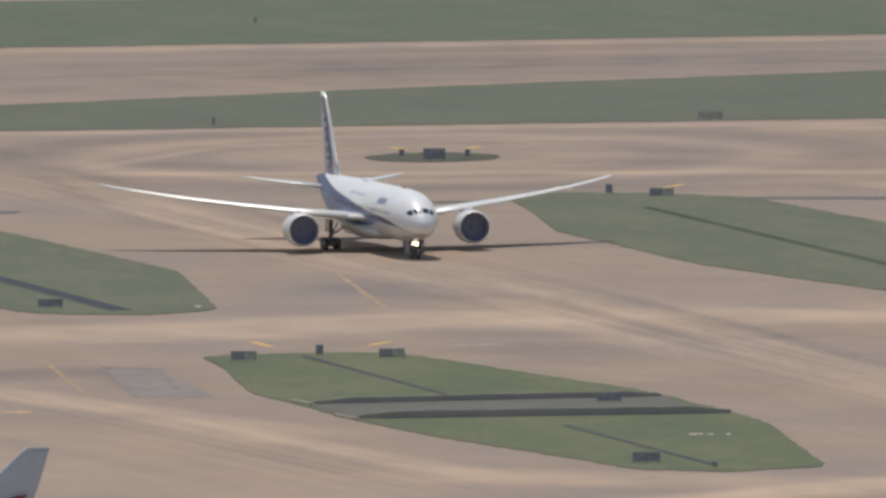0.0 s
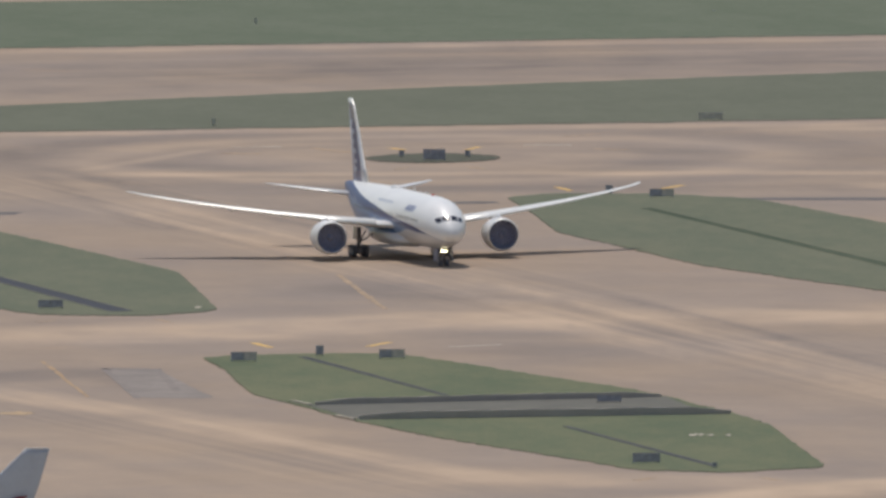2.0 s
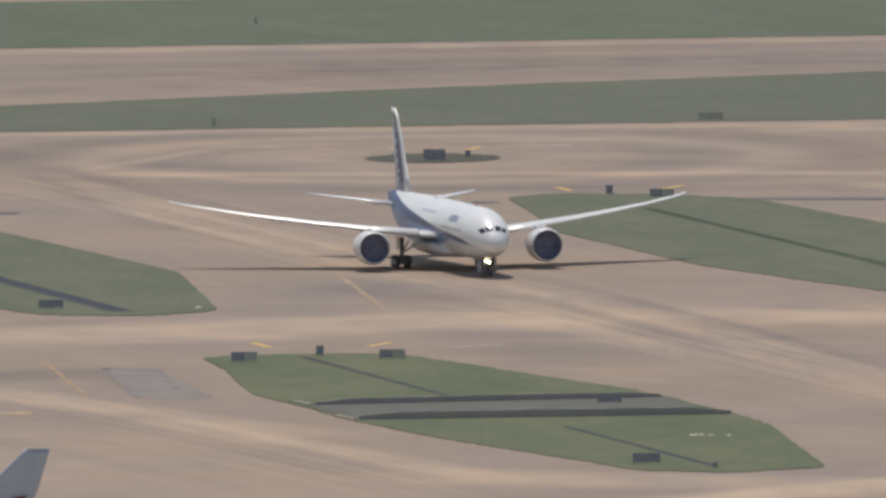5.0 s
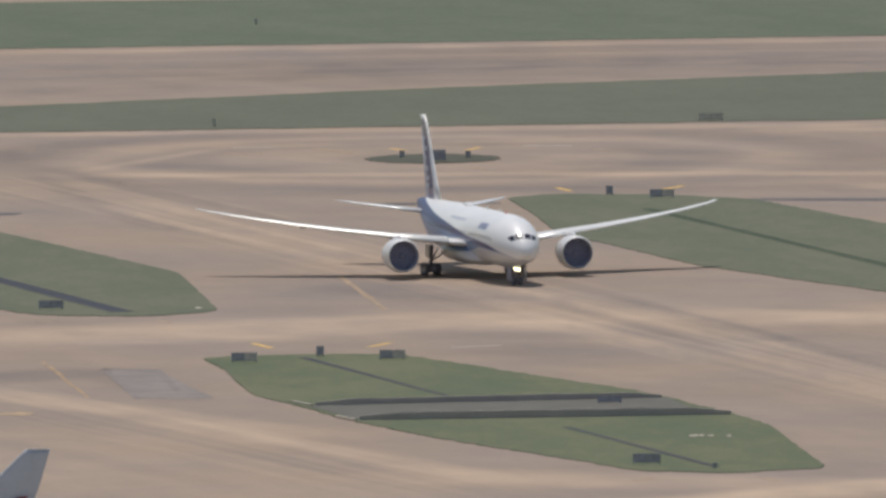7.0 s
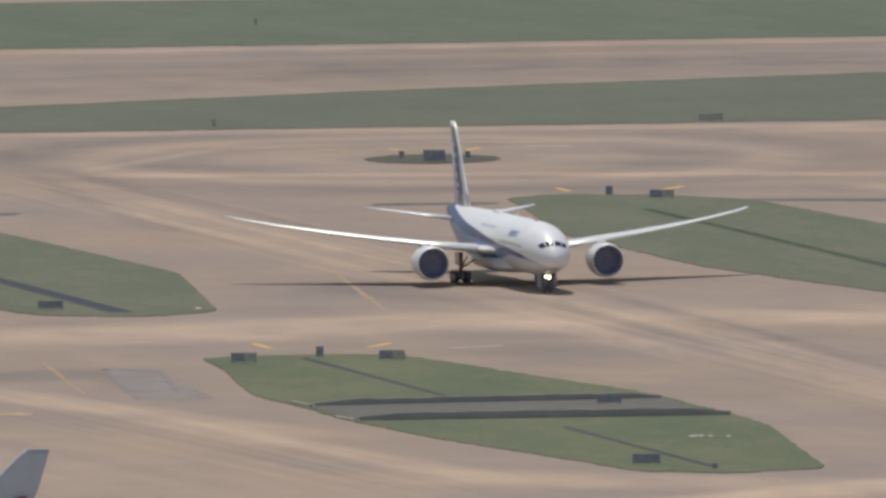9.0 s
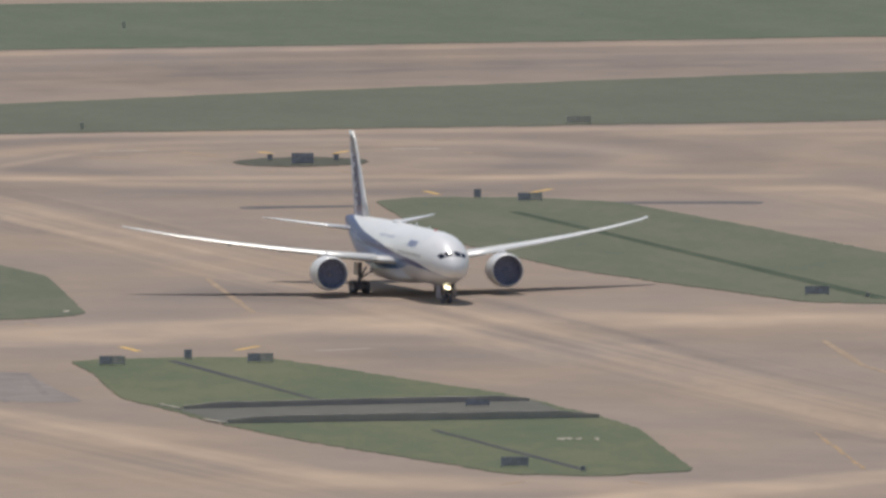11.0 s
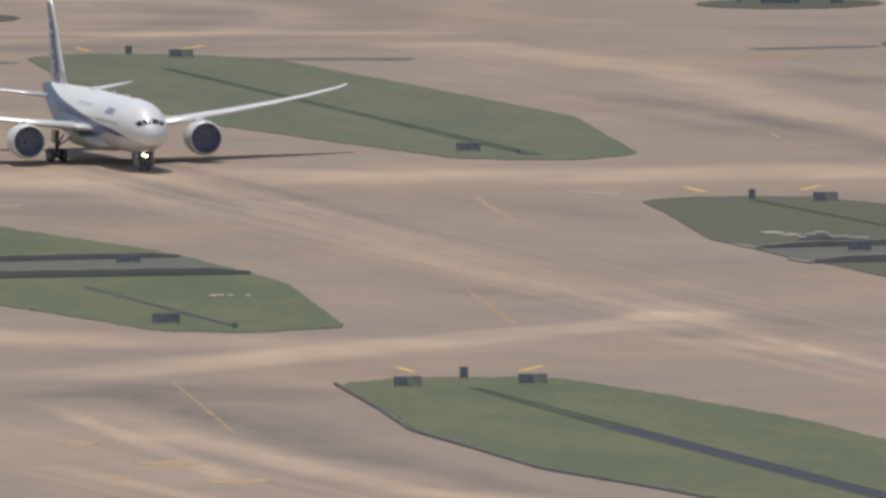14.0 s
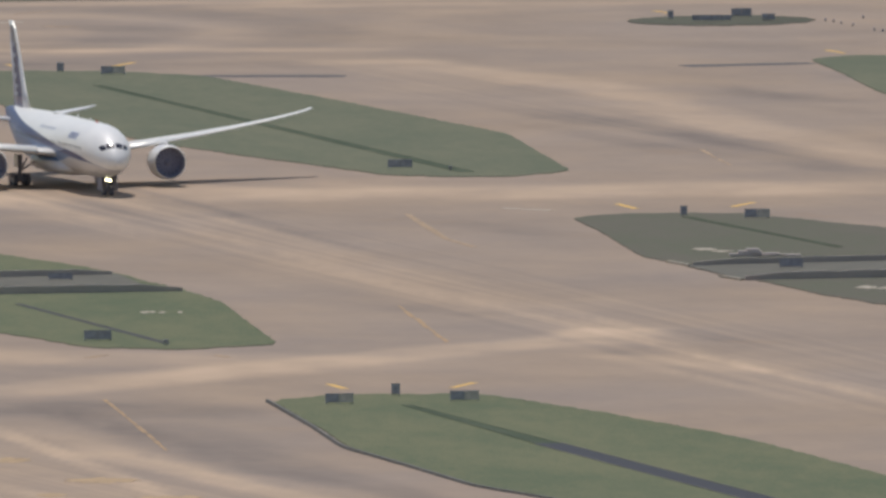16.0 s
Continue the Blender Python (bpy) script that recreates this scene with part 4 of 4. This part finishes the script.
def airliner():
    root = new("airliner")
    tagged(root, "white twin-engine airliner with blue sweep, taxiing on concrete", "aeroplane")
    n = 48
    bm = bmesh.new()
    rings = []
    for x, *_ in STATIONS:
        rings.append([hull(x, 360.0 * i / n) for i in range(n)])
    loft(bm, rings)
    body = part("fuselage", bm, MAT_LIVERY, root, "white fuselage with dark and light blue sweep")

    # wing to body fairing
    bm = bmesh.new()
    rings = []
    for x, w, z0, z1 in ((15.5, 1.2, 2.1, 2.6), (17.5, 2.3, 1.65, 3.2), (20.0, 3.1, 1.45, 3.9), (25.0, 3.3, 1.38, 4.0), (30.0, 3.15, 1.42, 3.9), (34.0, 2.4, 1.6, 3.2), (37.0, 1.3, 1.85, 2.6)):
        rings.append([(x, w * math.sin(2 * math.pi * i / 24), (z0 + z1) / 2 + (z1 - z0) / 2 * math.copysign(abs(math.cos(2 * math.pi * i / 24)) ** 0.7, math.cos(2 * math.pi * i / 24))) for i in range(24)])
    loft(bm, rings)
    part("belly_fairing", bm, MAT_LIVERY, root, "grey and blue belly fairing")

    # flight deck glass
    for s in (-1, 1):
        for x0, x1, a0, a1, slope in ((1.12, 1.84, 4, 33, 0.16), (1.34, 2.14, 37, 57, 0.34)):
            bm = bmesh.new()
            hull_patch(bm, x0, x1, s * a0, s * a1, 0.02, slope)
            part("cockpit_window", bm, MAT_GLASS, body)
        # cabin windows
        for k in range(56):
            x = 6.5 + 0.62 * k
            if 17.5 < x < 18.8 or x > 41.5:
                continue
            bm = bmesh.new()
            hull_patch(bm, x - 0.10, x + 0.10, s * 78.0, s * 84.6, 0.012, 0, 1, 2)
            part("cabin_window", bm, MAT_CABIN, body)
        for x in (5.2, 13.6, 26.9, 40.8):
            bm = bmesh.new()
            hull_patch(bm, x, x + 0.05, s * 62, s * 101, 0.012, 0, 1, 6)
            hull_patch(bm, x + 1.05, x + 1.10, s * 62, s * 101, 0.012, 0, 1, 6)
            part("door_outline", bm, MAT_WING, body)
        # emblem and name, as plain bars
        for x, w in ((9.0, 0.5), (9.9, 0.95), (11.1, 0.6), (12.0, 0.85)):
            bm = bmesh.new()
            hull_patch(bm, x, x + w, s * 50, s * 66, 0.012, 0.55)
            part("emblem", bm, MAT_MARK, body, "dark blue emblem bars")
        for k in range(9):
            bm = bmesh.new()
            hull_patch(bm, 21.0 + k * 0.85, 21.6 + k * 0.85, s * 50, s * 57, 0.012, 0.1)
            part("name_bar", bm, MAT_NAME, body)

        # wing
        y = lambda v: s * v
        sec = []
        for yy, xl, xt, z, t in ((2.0, 17.9, 30.8, 3.85, 1.00), (4.5, 19.7, 30.9, 4.05, 0.86), (9.9, 23.2, 31.2, 4.58, 0.56), (15.0, 26.1, 32.2, 5.16, 0.40), (20.0, 28.9, 33.3, 5.80, 0.30),
                                 (24.5, 31.4, 34.3, 6.46, 0.22), (27.0, 32.9, 35.0, 6.89, 0.17), (28.8, 34.2, 35.7, 7.2, 0.12), (30.0, 35.7, 36.3, 7.44, 0.07)):
            sec.append(((xl, y(yy), z), (xt, y(yy), z - (0.15 if yy < 9 else 0.02)), t))
        wing = surface("wing", sec, MAT_WING, root, "long swept pale grey wing, bent upward")
        bm = bmesh.new()
        rings = []
        for (xl, yy, z), (xt, _, zt), t in sec[1:]:
            rings.append([(xl + 0.9 + t * 0.4, yy, z + t * 0.72 + 0.03), (xl + 0.35, yy, z + t * 0.52), (xl - 0.02, yy, z + t * 0.12), (xl - 0.04, yy, z - t * 0.05), (xl + 0.06, yy, z - t * 0.16), (xl + 0.9, yy, z - t * 0.1)])
        loft(bm, rings)
        part("slat", bm, MAT_SLAT, wing, "bright leading edge slat")
        for name, i, j in (("flap", 0, 2), ("flap", 2, 4), ("aileron", 4, 6)):
            hinge = []
            for (xl, yy, z), (xt, _, zt), t in sec[i:j + 1]:
                hinge.append(((xt - (xt - xl) * 0.2, yy, z + (zt - z) * 0.8 + 0.02), (xt + 0.12, yy, zt - 0.03), t * 0.42))
            surface(name, hinge, MAT_WING, wing)
        for yy, xf, z in ((6.5, 29.0, 3.95), (13.0, 30.0, 4.65), (18.5, 31.2, 5.35)):
            bm = bmesh.new()
            add_turned(bm, ((0, 0.03), (0.7, 0.16), (2.0, 0.20), (3.2, 0.13), (4.0, 0.03)), (xf, y(yy), z + 0.02), 14, True)
            part("flap_fairing", bm, MAT_WING, wing)
        nacelle(root, 18.5, y(9.98), 2.7)

        # tailplane
        surface("tailplane", [((47.2, y(1.0), 6.05), (53.9, y(1.0), 6.0), 0.62), ((50.2, y(4.6), 6.45), (54.9, y(4.6), 6.4), 0.46), ((53.4, y(8.6), 6.98), (56.0, y(8.6), 6.95), 0.24),
                              ((54.9, y(9.8), 7.15), (56.4, y(9.8), 7.13), 0.06)], MAT_TAILPLANE, root, "white swept tailplane")

        surface("elevator", [((52.3, y(1.6), 6.1), (54.3, y(1.6), 6.05), 0.24), ((54.9, y(8.4), 6.97), (56.1, y(8.4), 6.93), 0.1)], MAT_TAILPLANE, root)

        # main gear
        mx, my = 27.95, 4.85
        bm = bmesh.new()
        add_tube(bm, (mx, y(my), 0.65), (mx - 0.2, y(my - 0.05), 3.4), 0.20, 0.26, 14)
        add_tube(bm, (mx - 0.8, y(my), 0.66), (mx + 0.8, y(my), 0.66), 0.16, n=12)
        add_tube(bm, (mx, y(my - 0.1), 1.6), (mx - 0.1, y(2.4), 3.1), 0.10, n=10)
        add_tube(bm, (mx - 0.1, y(my), 1.5), (mx - 2.4, y(my - 0.3), 3.1), 0.10, n=10)
        for dx in (-0.73, 0.73):
            add_tube(bm, (mx + dx, y(my - 0.66), 0.66), (mx + dx, y(my + 0.66), 0.66), 0.11, n=10)
        add_box(bm, (2.2, 0.5, 0.5), (mx, y(my), 0.72), 0.1)
        for dx in (-0.73, 0.73):
            add_tube(bm, (mx + dx, y(my - 0.5), 0.66), (mx + dx, y(my + 0.5), 0.66), 0.34, n=14)
        gear = part("main_gear", bm, MAT_STRUT, root, "dark four-wheel main landing gear")
        bm = bmesh.new()
        add_box(bm, (1.6, 0.07, 1.5), (mx, y(my + 0.42), 2.75), 0.03)
        part("gear_door", bm, MAT_WING, gear)
        for dx in (-0.73, 0.73):
            for dy in (-0.70, 0.70):
                WHEELS.append((wheel("wheel", gear, mx + dx, y(my + dy), 0.68, 0.68, 0.56), 0.68))

    # fin: the leading edge is bright, letters run up the blue paint
    fin = surface("fin", [((44.2, 0, 7.3), (52.6, 0, 7.1), 0.62), ((46.3, 0, 9.2), (52.6, 0, 9.0), 0.50), ((49.2, 0, 13.0), (53.7, 0, 12.9), 0.40), ((51.6, 0, 16.0), (54.6, 0, 15.9), 0.26), ((53.0, 0, 16.85), (55.0, 0, 16.8), 0.1)],
                  MAT_BLUE, root, "tall swept fin, dark blue and pale grey, white tip", up=(0, 1, 0))
    bm = bmesh.new()
    loft(bm, [[(x - 0.06, 0, z), (x + 0.22, 0.12, z), (x + 0.5, 0.17, z), (x + 0.5, -0.17, z), (x + 0.22, -0.12, z)] for x, z in ((44.4, 7.5), (46.3, 9.2), (49.2, 13.0), (51.6, 16.0), (52.9, 16.82))])
    part("fin_leading_edge", bm, MAT_SLAT, fin, "bright fin leading edge")
    for s in (-1, 1):
        for z, w, h, dx in ((8.9, 1.7, 0.5, 0.2), (9.8, 1.2, 0.4, -0.3), (10.9, 1.6, 0.55, 0.1), (12.0, 1.1, 0.45, 0.3), (13.1, 1.4, 0.5, -0.1), (14.2, 0.9, 0.4, 0.2)):
            bm = bmesh.new()
            add_box(bm, (w, 0.06, h), (49.5 + dx + (z - 8.8) * 0.50, s * (0.37 - (z - 8.8) * 0.034), z), 0.01)
            part("letter_bar", bm, MAT_LETTER, fin, "pale lettering bar", shade=False)

    surface("rudder", [((50.6, 0, 8.2), (52.7, 0, 8.0), 0.32), ((51.6, 0, 10.6), (53.3, 0, 10.5), 0.26), ((53.6, 0, 15.6), (54.7, 0, 15.5), 0.12)], MAT_BLUE, fin, up=(0, 1, 0))

    # nose gear
    gx = 5.15
    bm = bmesh.new()
    add_tube(bm, (gx, 0, 0.5), (gx - 0.15, 0, 2.4), 0.12, 0.16, 12)
    add_tube(bm, (gx, -0.45, 0.51), (gx, 0.45, 0.51), 0.09, n=10)
    add_tube(bm, (gx - 0.05, 0, 1.2), (gx + 1.5, 0, 2.3), 0.07, n=8)
    add_box(bm, (0.3, 0.7, 0.35), (gx - 0.1, 0, 1.65), 0.05)
    ng = part("nose_gear", bm, MAT_STRUT, root, "dark twin-wheel nose landing gear")
    for s in (-1, 1):
        WHEELS.append((wheel("wheel", ng, gx, s * 0.38, 0.56, 0.56, 0.46), 0.56))
        bm = bmesh.new()
        add_box(bm, (2.3, 0.05, 1.4), (gx + 0.1, s * 0.86, 1.28), 0.02)
        part("gear_door", bm, MAT_STRUT, ng)
        bm = bmesh.new()
        bmesh.ops.create_uvsphere(bm, u_segments=14, v_segments=8, radius=0.13, matrix=Matrix.Translation((gx - 0.32, s * 0.2, 1.72 + s * 0.05)) @ Matrix.Diagonal((0.6, 1, 1, 1)))
        part("landing_light", bm, MAT_LAMP, ng, "glowing yellow landing light")

    # beacon and aerials on the crown
    bm = bmesh.new()
    bmesh.ops.create_uvsphere(bm, u_segments=12, v_segments=8, radius=0.16, matrix=Matrix.Translation((10.4, 0, 7.76)))
    part("beacon", bm, MAT_BEACON, body, "red beacon on the crown")
    for x, h in ((13.5, 0.35), (20.0, 0.5)):
        bm = bmesh.new()
        add_box(bm, (0.5, 0.06, h), (x, 0, 7.72 + h / 2 - 0.05), 0.02)
        part("aerial", bm, MAT_WHITE, body)
    bm = bmesh.new()
    rings = [[(x, w * math.cos(math.pi * i / 8), 7.66 + h * math.sin(math.pi * i / 8)) for i in range(9)] for x, w, h in ((28.0, 0.1, 0.06), (28.8, 0.5, 0.34), (30.4, 0.55, 0.36), (31.8, 0.1, 0.06))]
    loft(bm, rings)
    part("aerial_dome", bm, MAT_WHITE, body)
    return root


plane = airliner()


# ---- the parked airliner of which the fin stands in view ----
def parked_airliner():
    root = new("parked_airliner")
    tagged(root, "parked airliner with a light grey fin and red emblem", "aeroplane")
    bm = bmesh.new()
    rings = []
    for x, zc, r in ((0, 4.6, 0.05), (0.8, 4.7, 1.1), (2.5, 5.0, 2.0), (5, 5.2, 2.55), (9, 5.3, 2.82), (38, 5.3, 2.82), (44, 5.7, 2.4), (50, 6.6, 1.5), (55, 7.2, 0.7), (57, 7.4, 0.15)):
        rings.append([(x, r * math.sin(2 * math.pi * i / 32), zc + r * math.cos(2 * math.pi * i / 32)) for i in range(32)])
    loft(bm, rings)
    part("fuselage", bm, MAT_WHITE, root)
    fin = surface("fin", [((45.2, 0, 7.6), (54.0, 0, 7.4), 0.7), ((48.6, 0, 11.0), (55.0, 0, 10.9), 0.55), ((51.6, 0, 13.9), (56.05, 0, 13.8), 0.42), ((54.3, 0, 16.5), (56.85, 0, 16.5), 0.28), ((54.8, 0, 17.0), (57.0, 0, 17.0), 0.16)],
                  MAT_FIN_GREY, root, "light grey fin with a red emblem", up=(0, 1, 0))
    bm = bmesh.new()
    add_box(bm, (1.9, 0.2, 0.06), (55.85, 0, 17.02), 0.02)
    part("fin_cap", bm, MAT_WHITE, fin, "white fin cap")
    for s in (-1, 1):
        bm = bmesh.new()
        ups = [(51.6, 11.9), (52.4, 12.35), (53.2, 12.4), (54.0, 12.72), (55.0, 12.85), (54.6, 12.4), (53.9, 12.0), (54.6, 11.4), (53.6, 11.1), (52.6, 11.5), (51.9, 10.8), (51.0, 11.1)]
        loft(bm, [[(x, s * 0.40, z) for x, z in ups], [(x, s * 0.44, z) for x, z in ups]])
        part("emblem", bm, MAT_RED, fin, "red curling emblem", shade=False)
        surface("wing", [((18, s * 2.0, 3.6), (30, s * 2.0, 3.5), 1.4), ((25, s * 11, 4.6), (32, s * 11, 4.5), 0.9), ((36, s * 29, 6.2), (38.5, s * 29, 6.1), 0.3)], MAT_WING, root)
        surface("tailplane", [((47, s * 1.0, 6.9), (53, s * 1.0, 6.8), 0.6), ((53.5, s * 9.5, 7.8), (56, s * 9.5, 7.7), 0.2)], MAT_WING, root)
        bm = bmesh.new()
        add_turned(bm, ((0.5, 1.2), (0.0, 1.4), (1.2, 1.62), (3.5, 1.5), (5.2, 1.0), (4.6, 0.8)), (19.5, s * 9.4, 2.6))
        eng = part("engine", bm, MAT_WHITE, root)
        bm = bmesh.new()
        add_turned(bm, ((0.5, 1.2), (1.2, 1.15), (1.25, 0.05)), (19.5, s * 9.4, 2.6))
        part("duct", bm, MAT_DARK, eng)
        bm = bmesh.new()
        loft(bm, [[(x, s * 9.4 - 0.2, z0), (x, s * 9.4 + 0.2, z0), (x, s * 9.4 + 0.2, z1), (x, s * 9.4 - 0.2, z1)] for x, z0, z1 in ((20.7, 4.1, 4.25), (23.0, 3.9, 4.55), (26.0, 3.2, 4.5))])
        part("pylon", bm, MAT_WHITE, root)
        bm = bmesh.new()
        add_tube(bm, (28, s * 5, 0.6), (28, s * 4.6, 4.0), 0.2)
        add_tube(bm, (28, s * 5 - 0.6, 0.65), (28, s * 5 + 0.6, 0.65), 0.1)
        gear = part("main_gear", bm, MAT_STRUT, root)
        for dx in (-0.7, 0.7):
            for dy in (-0.6, 0.6):
                wheel("wheel", gear, 28 + dx, s * 5 + dy, 0.65, 0.65, 0.45)
    bm = bmesh.new()
    add_tube(bm, (6.5, 0, 0.5), (6.5, 0, 3.0), 0.14)
    add_tube(bm, (6.5, -0.4, 0.5), (6.5, 0.4, 0.5), 0.08)
    gear = part("nose_gear", bm, MAT_STRUT, root)
    for s in (-0.4, 0.4):
        wheel("wheel", gear, 6.5, s, 0.5, 0.5, 0.34)
    # the fin tip stands over (-36.5, -643.6); the nose points to the west
    root.matrix_world = pose(-92.4, -643.6, 0, 0, 0, 0)
    return root


parked_airliner()


def motions():
    """Key what moves: the airliner along its taxi line, and its wheels as they roll."""
    rows = []
    for t, x, y, turn in (
        (0.0, -2.06, -24.83, 102.57),
        (2.0, 1.15, -39.60, 102.51),
        (4.0, 4.38, -54.65, 102.44),
        (6.0, 7.63, -69.91, 102.37),
        (8.0, 10.93, -85.31, 102.30),
        (10.0, 14.29, -100.76, 102.24),
        (12.0, 17.62, -116.22, 102.17),
        (14.0, 20.95, -131.59, 102.10),
        (16.0, 24.28, -146.82, 102.04)):
        rows.append((t, pose(x, y, 0, 0, 0, turn)))
    walk(plane, rows)
    speed = 7.803
    for ob, radius in WHEELS:
        at = Vector(ob.location)
        spin = []
        for i in range(241):
            t = i / 15.0
            spin.append((t, Matrix.Translation(at) @ Matrix.Rotation(-speed * t / radius, 4, "Y")))
        walk(ob, spin)


motions()
